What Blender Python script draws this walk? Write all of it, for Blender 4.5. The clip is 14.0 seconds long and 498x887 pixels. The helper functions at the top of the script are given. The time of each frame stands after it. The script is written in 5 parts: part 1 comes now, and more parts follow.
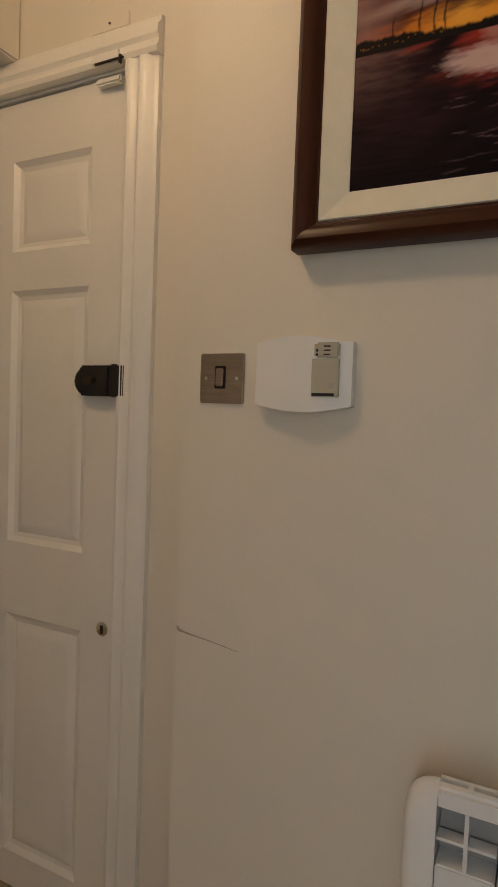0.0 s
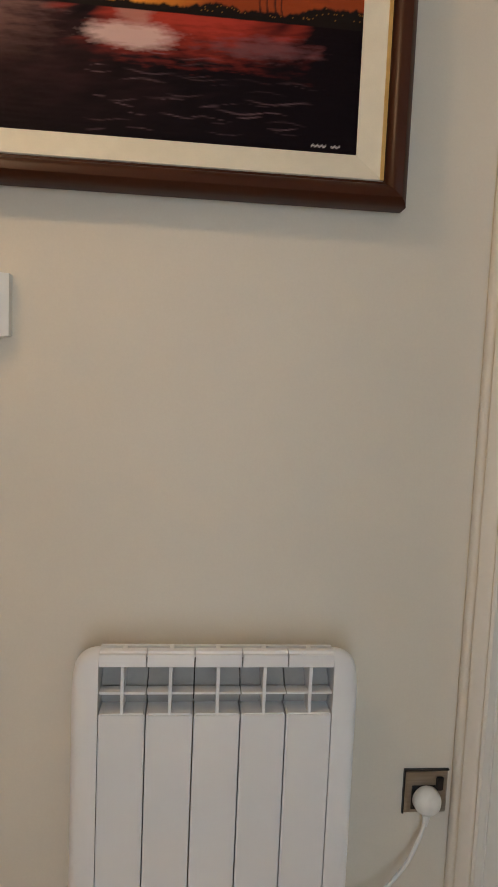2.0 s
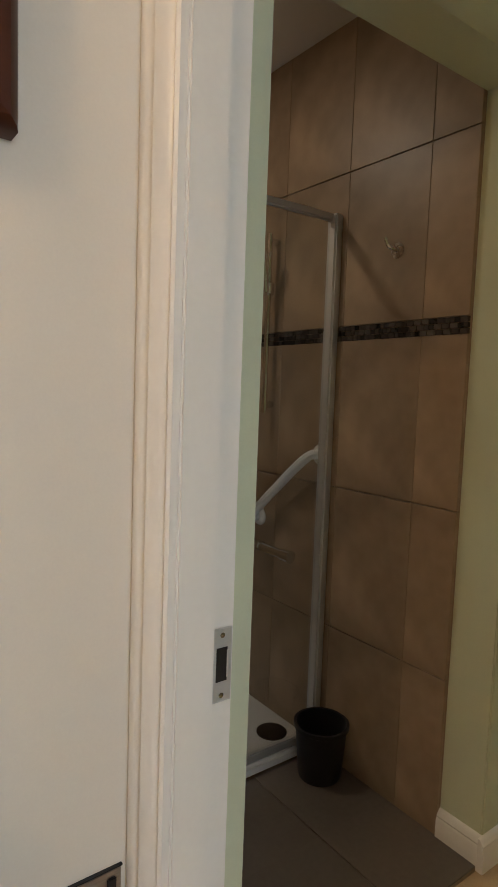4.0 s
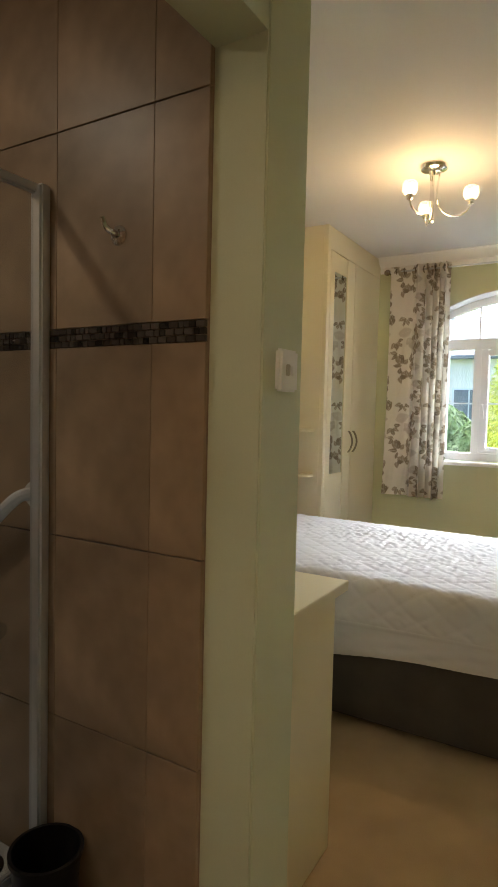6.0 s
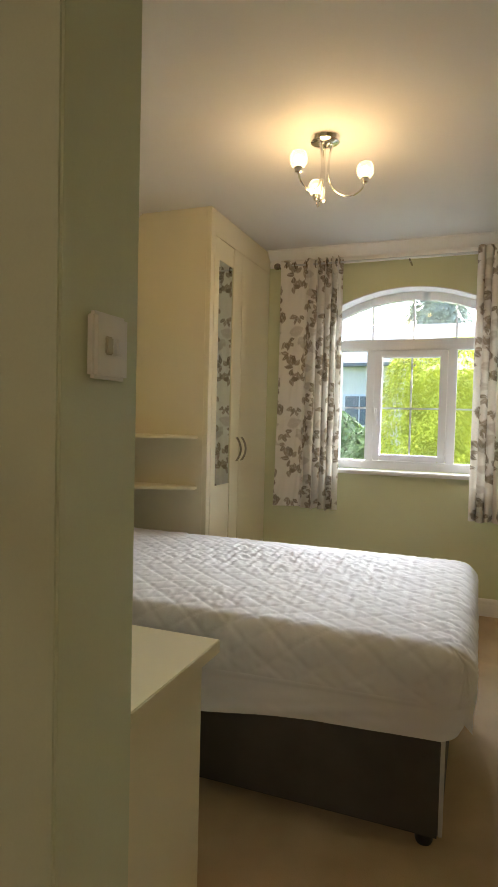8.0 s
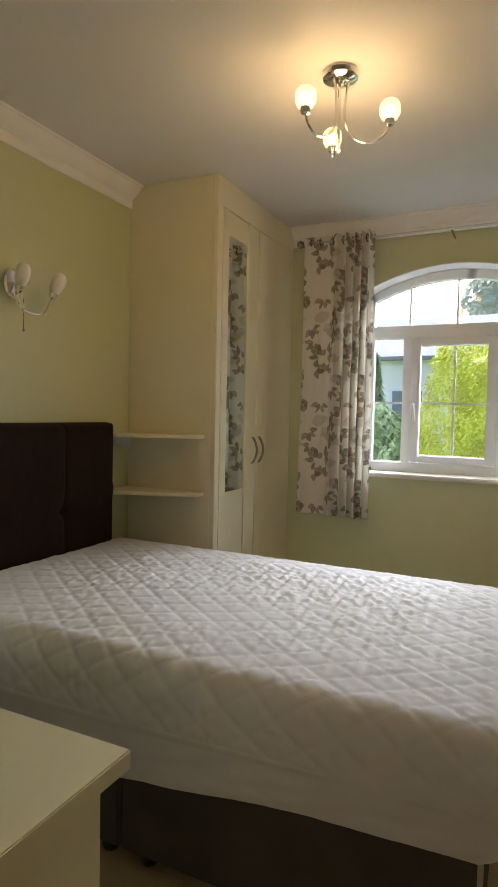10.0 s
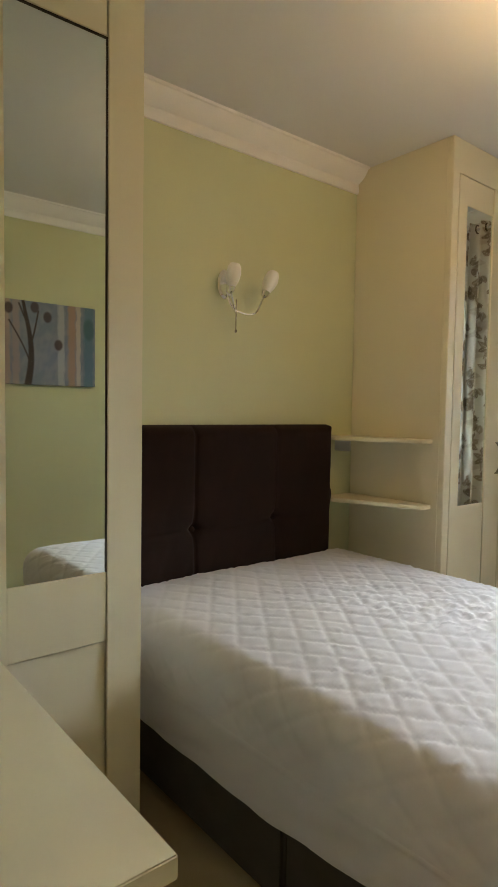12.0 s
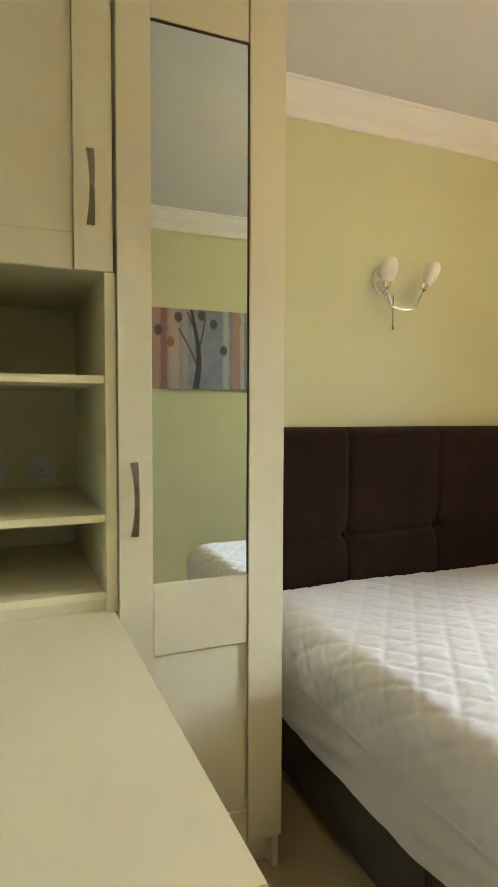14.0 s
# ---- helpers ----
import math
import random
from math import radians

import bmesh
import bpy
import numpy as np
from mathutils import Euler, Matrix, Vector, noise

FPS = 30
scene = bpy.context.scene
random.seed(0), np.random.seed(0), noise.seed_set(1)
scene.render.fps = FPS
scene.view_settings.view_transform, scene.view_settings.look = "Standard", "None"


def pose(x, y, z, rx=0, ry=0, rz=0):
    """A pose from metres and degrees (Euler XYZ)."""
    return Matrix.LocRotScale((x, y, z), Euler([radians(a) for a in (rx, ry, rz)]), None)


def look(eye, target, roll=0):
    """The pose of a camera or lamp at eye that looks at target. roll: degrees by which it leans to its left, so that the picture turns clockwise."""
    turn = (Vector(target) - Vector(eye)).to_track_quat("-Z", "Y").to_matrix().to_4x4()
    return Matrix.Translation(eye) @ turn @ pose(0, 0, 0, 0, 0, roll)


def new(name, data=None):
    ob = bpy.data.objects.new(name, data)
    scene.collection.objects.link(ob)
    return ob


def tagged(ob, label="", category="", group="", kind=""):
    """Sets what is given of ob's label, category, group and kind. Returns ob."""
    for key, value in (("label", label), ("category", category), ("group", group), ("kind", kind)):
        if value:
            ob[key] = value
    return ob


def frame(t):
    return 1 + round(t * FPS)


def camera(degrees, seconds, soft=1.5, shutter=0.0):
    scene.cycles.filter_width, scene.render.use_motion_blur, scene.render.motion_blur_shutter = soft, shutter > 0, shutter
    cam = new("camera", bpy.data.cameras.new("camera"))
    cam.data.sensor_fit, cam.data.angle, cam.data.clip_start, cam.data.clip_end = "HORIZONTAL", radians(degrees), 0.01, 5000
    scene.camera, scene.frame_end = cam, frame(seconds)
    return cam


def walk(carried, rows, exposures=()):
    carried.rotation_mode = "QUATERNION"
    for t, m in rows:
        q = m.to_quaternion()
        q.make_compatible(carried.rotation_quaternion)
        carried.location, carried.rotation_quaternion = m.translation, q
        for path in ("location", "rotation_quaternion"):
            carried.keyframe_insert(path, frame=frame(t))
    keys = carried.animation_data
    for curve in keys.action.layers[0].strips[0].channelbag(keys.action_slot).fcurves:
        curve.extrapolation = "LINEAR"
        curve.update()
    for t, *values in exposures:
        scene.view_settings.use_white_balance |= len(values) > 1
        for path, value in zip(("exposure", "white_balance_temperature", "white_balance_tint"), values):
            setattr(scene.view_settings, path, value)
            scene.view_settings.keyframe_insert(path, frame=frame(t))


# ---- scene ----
cam = camera(45.3, 14.0)
PATH = [
    (0, (0.323, 0.325, 1.226), (-0.567, 2.113, 1.128), 2.2),
    (0.5, (0.395, 0.265, 1.209), (-0.216, 2.168, 1.132), 2.3),
    (1, (0.414, 0.249, 1.196), (0.094, 2.221, 1.115), 2.4),
    (1.5, (0.396, 0.217, 1.172), (0.349, 2.213, 1.056), 2.5),
    (2, (0.363, 0.195, 1.166), (0.541, 2.18, 0.996), 2.4),
    (2.5, (0.354, 0.21, 1.162), (0.71, 2.169, 0.969), 1.9),
    (3, (0.391, 0.285, 1.16), (1.021, 2.172, 0.96), 1.8),
    (3.5, (0.448, 0.371, 1.174), (1.344, 2.149, 0.982), 1.6),
    (4, (0.495, 0.447, 1.193), (1.68, 2.049, 1.019), 2.0),
    (4.2, (0.512, 0.480, 1.202), (1.825, 1.980, 1.041), 2.2),
    (6.3, (0.882, 0.657, 1.219), (2.621, 1.639, 1.112), 1.1),
    (6.5, (0.916, 0.672, 1.22), (2.674, 1.619, 1.115), 1.0),
    (7, (1.002, 0.726, 1.218), (2.841, 1.497, 1.125), 1.3),
    (7.2, (1.041, 0.75, 1.217), (2.916, 1.442, 1.13), 1.4),
    (9.5, (1.636, 0.732, 1.201), (3.464, 1.54, 1.115), 1.3),
    (10, (1.712, 0.741, 1.222), (3.516, 1.604, 1.123), 1.2),
    (10.4, (1.848, 0.756, 1.209), (3.563, 1.781, 1.119), 1.0),
    (11, (1.959, 0.696, 1.23), (3.443, 2.033, 1.134), 0.9),
    (11.5, (2.006, 0.684, 1.203), (3.325, 2.184, 1.115), 0.6),
    (12, (2.042, 0.717, 1.221), (3.302, 2.266, 1.114), 0.9),
    (12.5, (2.055, 0.768, 1.228), (3.225, 2.386, 1.119), 0.6),
    (13, (2.053, 0.791, 1.23), (3.143, 2.464, 1.118), 0.7),
    (13.2, (2.06, 0.785, 1.223), (3.086, 2.499, 1.12), 0.3),
    (13.5, (2.081, 0.763, 1.229), (2.997, 2.538, 1.12), 0.5),
    (14, (2.133, 0.71, 1.225), (2.897, 2.555, 1.116), 0.2),
]
EXPOSURES = [(0, 1.36, 6250, 9), (1, 1.68, 6100, 8), (2, 1.98, 5950, 8), (3, 2.22, 5780, 8), (4, 2.38, 5980, 9), (6.5, 2.3, 6050, 8), (7.2, 2.25, 6100, 8), (9.5, 1.8, 6120, 9), (10.5, 1.72, 6180, 9), (11, 1.82, 6180, 9), (11.5, 2.05, 6050, 8), (12.5, 2.23, 5930, 7), (13.5, 2.8, 5850, 4), (14, 2.95, 5850, 4)]
walk(cam, [(t, look(eye, target, roll)) for t, eye, target, roll in PATH], EXPOSURES)

# ---- daylight and lamps ----
world = bpy.data.worlds.new("sky")
scene.world = world
world.use_nodes = True
wn = world.node_tree.nodes
sky = wn.new("ShaderNodeTexSky")
sky.sky_type, sky.sun_disc = "NISHITA", False
sky.sun_elevation, sky.sun_rotation = radians(48), radians(60)
sky.air_density, sky.dust_density = 1.0, 4.0
world.node_tree.links.new(sky.outputs[0], wn["Background"].inputs[0])
wn["Background"].inputs[1].default_value = 0.15

sun_data = bpy.data.lights.new("sun", "SUN")
sun_data.energy, sun_data.angle, sun_data.color = 4.0, radians(50), (0.93, 0.97, 1.0)
sun_ob = new("sun", sun_data)
sun_ob.matrix_world = look((0, 0, 0), (-0.88, 0.10, -0.42))

# cool area lamp added for daylight from an unseen doorway opposite the radiator
day_data = bpy.data.lights.new("added_hall_daylight", "AREA")
day_data.shape, day_data.size, day_data.size_y = "RECTANGLE", 0.75, 1.9
day_data.energy, day_data.color = 4.4, (0.80, 0.90, 1.0)
day_ob = new("added_hall_daylight", day_data)
day_ob.matrix_world = look((0.42, -1.03, 1.0), (2.3, 1.2, 0.7))

hall_data = bpy.data.lights.new("hall_ceiling_light", "POINT")
hall_data.shadow_soft_size = 0.07
hall_data.energy, hall_data.color = 3.5, (1.0, 0.64, 0.33)
hall_ob = new("hall_ceiling_light", hall_data)
hall_ob.location = (-0.40, 0.58, 2.22)

# unseen fill lamp, added to brighten the bathroom
bath_data = bpy.data.lights.new("bathroom_fill", "AREA")
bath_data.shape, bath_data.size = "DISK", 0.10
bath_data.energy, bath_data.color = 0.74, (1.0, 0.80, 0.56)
bath_ob = new("bathroom_fill", bath_data)
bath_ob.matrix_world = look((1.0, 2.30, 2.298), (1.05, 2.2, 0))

lamp_data = bpy.data.lights.new("bedroom_ceiling_light", "POINT")
lamp_data.shadow_soft_size = 0.09
lamp_data.energy, lamp_data.color = 2.1, (1.0, 0.61, 0.27)
lamp_ob = new("bedroom_ceiling_light", lamp_data)
lamp_ob.location = (3.722, 1.386, 2.105)

# ---- small tools ----
def box(b, x0, x1, y0, y1, z0, z1, r=0.0, seg=2):
    """A box with rounded edges, added to the bmesh b."""
    t = bmesh.new()
    bmesh.ops.create_cube(t, size=1)
    for v in t.verts:
        v.co = (x0 + (v.co.x + 0.5) * (x1 - x0), y0 + (v.co.y + 0.5) * (y1 - y0), z0 + (v.co.z + 0.5) * (z1 - z0))
    if r > 0:
        bmesh.ops.bevel(t, geom=t.edges[:], offset=min(r, 0.45 * min(x1 - x0, y1 - y0, z1 - z0)), segments=seg, affect="EDGES")
    me = bpy.data.meshes.new("t")
    t.to_mesh(me)
    t.free()
    b.from_mesh(me)
    bpy.data.meshes.remove(me)
    return b


def boxes(*list_of, r=0.0, seg=2):
    b = bmesh.new()
    for q in list_of:
        box(b, *q, r=r, seg=seg)
    return b


def lathe(b, profile, m, n=24):
    """A turned solid from (radius, height) pairs, set at the pose m."""
    rings = []
    for rad, h in profile:
        rings.append([b.verts.new(m @ Vector((rad * math.cos(2 * math.pi * i / n), rad * math.sin(2 * math.pi * i / n), h))) for i in range(n)])
    for a, c in zip(rings, rings[1:]):
        for i in range(n):
            b.faces.new((a[i], a[(i + 1) % n], c[(i + 1) % n], c[i]))
    if profile[0][0] > 1e-4:
        b.faces.new(rings[0][::-1])
    if profile[-1][0] > 1e-4:
        b.faces.new(rings[-1])
    return b


def tube(b, points, rad, n=10, sub=8):
    """A round rod along a smooth line through the points; rad may be one number or one for each end."""
    ps = [Vector(p) for p in points]
    line = []
    if len(ps) > 2:
        ext = [2 * ps[0] - ps[1]] + ps + [2 * ps[-1] - ps[-2]]
        for i in range(1, len(ext) - 2):
            for k in range(sub):
                u = k / sub
                a, c, d, e = ext[i - 1], ext[i], ext[i + 1], ext[i + 2]
                line.append(0.5 * ((2 * c) + (d - a) * u + (2 * a - 5 * c + 4 * d - e) * u * u + (3 * c - a - 3 * d + e) * u ** 3))
        line.append(ps[-1])
    else:
        line = ps
    r0, r1 = rad if isinstance(rad, tuple) else (rad, rad)
    rings, side = [], None
    for i, p in enumerate(line):
        way = (line[min(i + 1, len(line) - 1)] - line[max(i - 1, 0)]).normalized()
        if side is None:
            side = way.orthogonal().normalized()
        side = (side - way * side.dot(way)).normalized()
        up = way.cross(side)
        rr = r0 + (r1 - r0) * i / (len(line) - 1)
        rings.append([b.verts.new(p + rr * (math.cos(2 * math.pi * k / n) * side + math.sin(2 * math.pi * k / n) * up)) for k in range(n)])
    for a, c in zip(rings, rings[1:]):
        for k in range(n):
            b.faces.new((a[k], a[(k + 1) % n], c[(k + 1) % n], c[k]))
    b.faces.new(rings[0][::-1])
    b.faces.new(rings[-1])
    return b


def prism(b, outline, axis, a0, a1):
    """The outline (pairs of the two other axes, in x y z order) drawn out from a0 to a1 along the axis."""
    def at(p, a):
        return {"x": (a, p[0], p[1]), "y": (p[0], a, p[1]), "z": (p[0], p[1], a)}[axis]
    lo = [b.verts.new(at(p, a0)) for p in outline]
    hi = [b.verts.new(at(p, a1)) for p in outline]
    n = len(outline)
    b.faces.new(lo)
    b.faces.new(hi[::-1])
    for i in range(n):
        b.faces.new((lo[i], hi[i], hi[(i + 1) % n], lo[(i + 1) % n]))
    return b


def mesh_of(name, b, material, smooth=30):
    bmesh.ops.recalc_face_normals(b, faces=b.faces[:])
    me = bpy.data.meshes.new(name)
    b.to_mesh(me)
    b.free()
    me.materials.append(material)
    if smooth:
        for p in me.polygons:
            p.use_smooth = True
        me.set_sharp_from_angle(angle=radians(smooth))
    return me


def part(name, b, material, parent, label="", smooth=30):
    ob = new(name, mesh_of(name, b, material, smooth))
    ob.parent = parent
    root = parent
    while root.parent:
        root = root.parent
    ob.matrix_parent_inverse = Matrix.Translation(-root.location) if parent == root else Matrix.Identity(4)
    if label:
        tagged(ob, label)
    return ob


def thing(name, base, label, category, group=""):
    ob = new(name)
    ob.location = base
    ob.empty_display_size = 0.05
    return tagged(ob, label, category, group)


def place(th, base, size=1.0):
    """Sets a built thing down with its base at another point, at a given size."""
    th.location = base
    th.scale = (size, size, size)


def solid(name, b, material, label, category, kind="", group="", smooth=30):
    return tagged(new(name, mesh_of(name, b, material, smooth)), label, category, group, kind)


def grid_mesh(name, P, material, colours=None, parent=None, label=""):
    """A sheet from an array of places (rows, columns, 3), with one colour a vertex if given."""
    r, c = P.shape[:2]
    idx = np.arange(r * c).reshape(r, c)
    faces = np.stack([idx[:-1, :-1], idx[:-1, 1:], idx[1:, 1:], idx[1:, :-1]], -1).reshape(-1, 4)
    me = bpy.data.meshes.new(name)
    me.from_pydata(P.reshape(-1, 3).tolist(), [], faces.tolist())
    me.materials.append(material)
    me.polygons.foreach_set("use_smooth", [True] * len(me.polygons))
    if colours is not None:
        at = me.color_attributes.new("paint", "FLOAT_COLOR", "POINT")
        at.data.foreach_set("color", np.concatenate([colours.reshape(-1, 3), np.ones((r * c, 1))], 1).ravel())
    ob = new(name, me)
    if parent:
        ob.parent = parent
        ob.matrix_parent_inverse = Matrix.Translation(-parent.location)
        if label:
            tagged(ob, label)
    return ob


def waves(X, Y, seed, n=5, scale=1.0):
    """Smooth random numbers between about -1 and 1 over the arrays X, Y."""
    rng = np.random.default_rng(seed)
    out = np.zeros_like(X)
    for k in range(n):
        a = rng.uniform(0, 2 * np.pi)
        f = scale * rng.uniform(0.6, 2.2) * (1 + k * 0.5)
        out += np.sin((np.cos(a) * X + np.sin(a) * Y) * f * 2 * np.pi + rng.uniform(0, 6.28) + 1.3 * np.sin(f * (X * 1.7 - Y * 1.1) * 3 + k)) / (1 + 0.5 * k)
    return out / 2.2


# ---- materials ----
def material(name, colour, rough=0.6, metal=0.0, vary=0.06, scale=6.0, grain=120.0, bump=0.05, depth=0.002, stretch=(1, 1, 1),
             sheen=0.0, coat=0.0, specular=0.5, island=0.0):
    """A surface with colour that drifts at a large and a fine scale, and fine relief."""
    m = bpy.data.materials.new(name)
    m.use_nodes = True
    nt, L = m.node_tree, m.node_tree.links
    p = nt.nodes["Principled BSDF"]
    p.inputs["Roughness"].default_value, p.inputs["Metallic"].default_value = rough, metal
    p.inputs["Sheen Weight"].default_value, p.inputs["Coat Weight"].default_value = sheen, coat
    p.inputs["Specular IOR Level"].default_value = specular
    co = nt.nodes.new("ShaderNodeTexCoord")
    mp = nt.nodes.new("ShaderNodeMapping")
    mp.inputs["Scale"].default_value = stretch
    L.new(co.outputs["Object"], mp.inputs["Vector"])
    big, fine = nt.nodes.new("ShaderNodeTexNoise"), nt.nodes.new("ShaderNodeTexNoise")
    big.inputs["Scale"].default_value, big.inputs["Detail"].default_value = scale, 4
    fine.inputs["Scale"].default_value, fine.inputs["Detail"].default_value = grain, 3
    L.new(mp.outputs[0], big.inputs["Vector"])
    L.new(mp.outputs[0], fine.inputs["Vector"])
    add = nt.nodes.new("ShaderNodeMath")
    add.operation = "MULTIPLY_ADD"
    L.new(fine.outputs["Fac"], add.inputs[0])
    add.inputs[1].default_value = 0.5
    L.new(big.outputs["Fac"], add.inputs[2])
    ramp = nt.nodes.new("ShaderNodeValToRGB")
    c = Vector(colour)
    ramp.color_ramp.elements[0].position, ramp.color_ramp.elements[1].position = 0.45, 1.05
    ramp.color_ramp.elements[0].color = (*(c * (1 - vary)), 1)
    ramp.color_ramp.elements[1].color = (*[min(1, q) for q in c * (1 + vary)], 1)
    L.new(add.outputs[0], ramp.inputs[0])
    out = ramp.outputs[0]
    if island:
        info = nt.nodes.new("ShaderNodeObjectInfo")
        mr = nt.nodes.new("ShaderNodeMapRange")
        mr.inputs["To Min"].default_value, mr.inputs["To Max"].default_value = 1 - island, 1 + island
        L.new(info.outputs["Random"], mr.inputs["Value"])
        hsv = nt.nodes.new("ShaderNodeHueSaturation")
        L.new(out, hsv.inputs["Color"])
        L.new(mr.outputs[0], hsv.inputs["Value"])
        out = hsv.outputs[0]
    L.new(out, p.inputs["Base Color"])
    rr = nt.nodes.new("ShaderNodeMapRange")
    rr.inputs["To Min"].default_value, rr.inputs["To Max"].default_value = max(0.02, rough - 0.06), min(1, rough + 0.06)
    L.new(big.outputs["Fac"], rr.inputs["Value"])
    L.new(rr.outputs[0], p.inputs["Roughness"])
    if bump:
        bp = nt.nodes.new("ShaderNodeBump")
        bp.inputs["Strength"].default_value, bp.inputs["Distance"].default_value = bump, depth
        L.new(add.outputs[0], bp.inputs["Height"])
        L.new(bp.outputs[0], p.inputs["Normal"])
    return m


def painted_sheet(name, rough, grain, bump, sheen=0.0, thin=0.0):
    """Colours come from the sheet's own print or brushwork."""
    m = material(name, (0.5, 0.5, 0.5), rough, 0, 0.05, 8, grain, bump, 0.002, sheen=sheen)
    nt = m.node_tree
    at = nt.nodes.new("ShaderNodeAttribute")
    at.attribute_name = "paint"
    p = nt.nodes["Principled BSDF"]
    nt.links.new(at.outputs["Color"], p.inputs["Base Color"])
    if thin:
        tr, mx = nt.nodes.new("ShaderNodeBsdfTranslucent"), nt.nodes.new("ShaderNodeMixShader")
        mx.inputs[0].default_value = thin
        nt.links.new(at.outputs["Color"], tr.inputs["Color"])
        nt.links.new(p.outputs[0], mx.inputs[1])
        nt.links.new(tr.outputs[0], mx.inputs[2])
        nt.links.new(mx.outputs[0], nt.nodes["Material Output"].inputs[0])
    return m


def glowing(name, colour, strength, edge):
    """Lit glass shade: frosted body with light coming out of it."""
    m = material(name, edge, 0.3, 0, 0.05, 20, 90, 0.1)
    p = m.node_tree.nodes["Principled BSDF"]
    p.inputs["Emission Color"].default_value, p.inputs["Emission Strength"].default_value = (*colour, 1), strength
    return m


def glass(name, tint=(1, 1, 1), rough=0.0):
    m = bpy.data.materials.new(name)
    m.use_nodes = True
    p = m.node_tree.nodes["Principled BSDF"]
    p.inputs["Base Color"].default_value, p.inputs["Transmission Weight"].default_value = (*tint, 1), 1
    p.inputs["Roughness"].default_value, p.inputs["IOR"].default_value = rough, 1.45
    return m


HALL_PAINT = material("cream_hall_paint", (0.74, 0.69, 0.60), 0.55, 0, 0.035, 1.7, 260, 0.12, 0.0012)
GREEN_PAINT = material("sage_green_paint", (0.625, 0.635, 0.385), 0.6, 0, 0.04, 1.6, 260, 0.12, 0.0012)
# the same sage paint, paled to look daylit in the lobby
DAYLIT_SAGE = material("sage_paint_daylit", (0.60, 0.635, 0.465), 0.6, 0, 0.04, 1.6, 260, 0.12, 0.0012)
CEILING = material("white_ceiling_paint", (0.74, 0.73, 0.71), 0.8, 0, 0.025, 1.2, 200, 0.1, 0.001)
GLOSS = material("white_gloss_paint", (0.80, 0.78, 0.73), 0.32, 0, 0.03, 5, 90, 0.05, 0.001)
COVE = material("white_coving", (0.87, 0.85, 0.81), 0.7, 0, 0.03, 4, 150, 0.08, 0.001)
CREAM = material("cream_foil_board", (0.74, 0.685, 0.49), 0.38, 0, 0.02, 3, 160, 0.04, 0.0006)
# cream board lightened to make up for light that misses the open shelves
CREAM_LIT = material("cream_board_lightened", (0.84, 0.78, 0.55), 0.5, 0, 0.03, 3, 160, 0.04, 0.0006)
CARPET = material("beige_carpet", (0.50, 0.37, 0.22), 0.95, 0, 0.16, 5, 420, 0.8, 0.005, sheen=0.05)
WOOD = material("mahogany_frame", (0.050, 0.014, 0.0055), 0.32, 0, 0.10, 6, 40, 0.02, 0.001, stretch=(1, 1, 6), specular=0.22)
LINER = material("cream_linen_liner", (0.76, 0.72, 0.60), 0.8, 0, 0.05, 30, 500, 0.25, 0.001)
GILT = material("gilt_lit_edge", (0.75, 0.50, 0.18), 0.35, 0.9, 0.1, 30, 200, 0.05)
RADIATOR = material("white_enamel", (0.80, 0.80, 0.81), 0.30, 0, 0.01, 4, 80, 0.0, 0.0006)
# grey for small trim; on the white radiator louvres it paints in shade
SHADOW_GREY = material("louvre_shade_and_trim_grey", (0.40, 0.39, 0.37), 0.6, 0, 0.08, 20, 90, 0.03)
# near-black colour that stands for shade inside the radiator's slots and core
SLOT = material("grille_slot_shade", (0.05, 0.048, 0.045), 0.7, 0, 0.08, 20, 90, 0.0)
DARK = material("black_plastic", (0.012, 0.011, 0.012), 0.4, 0, 0.2, 20, 150, 0.06)
BROWN_METAL = material("bronzed_steel", (0.065, 0.05, 0.04), 0.35, 0.7, 0.2, 30, 200, 0.06)
BRUSHED = material("brushed_steel", (0.42, 0.38, 0.33), 0.34, 0.95, 0.12, 20, 240, 0.12, 0.0006, stretch=(1, 1, 14))
ALUMINIUM = material("satin_aluminium", (0.62, 0.63, 0.64), 0.34, 0.6, 0.05, 12, 200, 0.03)
CHROME = material("polished_chrome", (0.80, 0.80, 0.80), 0.08, 1.0, 0.02, 12, 60, 0.0)
SCUFF = material("grey_scuff", (0.42, 0.37, 0.31), 0.8, 0, 0.1, 30, 90, 0.0)
PEWTER = material("pewter_handle", (0.36, 0.33, 0.29), 0.26, 0.95, 0.1, 30, 200, 0.05)
PLASTIC = material("white_plastic", (0.80, 0.80, 0.78), 0.35, 0, 0.015, 8, 120, 0.03, 0.0005)
CREAM_PLASTIC = material("cream_plastic", (0.76, 0.71, 0.52), 0.4, 0, 0.02, 8, 120, 0.03, 0.0005)
LABEL_GREY = material("grey_green_label", (0.46, 0.44, 0.35), 0.45, 0, 0.03, 20, 90, 0.02)
VELVET = material("dark_brown_velvet", (0.016, 0.0065, 0.0045), 0.9, 0, 0.35, 9, 300, 0.35, 0.0015, sheen=0.04, specular=0.2)
DIVAN = material("charcoal_divan_fabric", (0.062, 0.055, 0.048), 0.9, 0, 0.18, 10, 600, 0.5, 0.001, sheen=0.05, specular=0.3)
COTTON = material("white_quilted_cotton", (0.60, 0.595, 0.61), 0.9, 0, 0.02, 7, 380, 0.25, 0.001, sheen=0.2)
TILE = material("brown_stone_tile", (0.33, 0.235, 0.152), 0.42, 0, 0.42, 3.2, 9, 0.04, 0.001, island=0.05)
GROUT = material("brown_grout", (0.31, 0.23, 0.16), 0.9, 0, 0.1, 20, 200, 0.2)
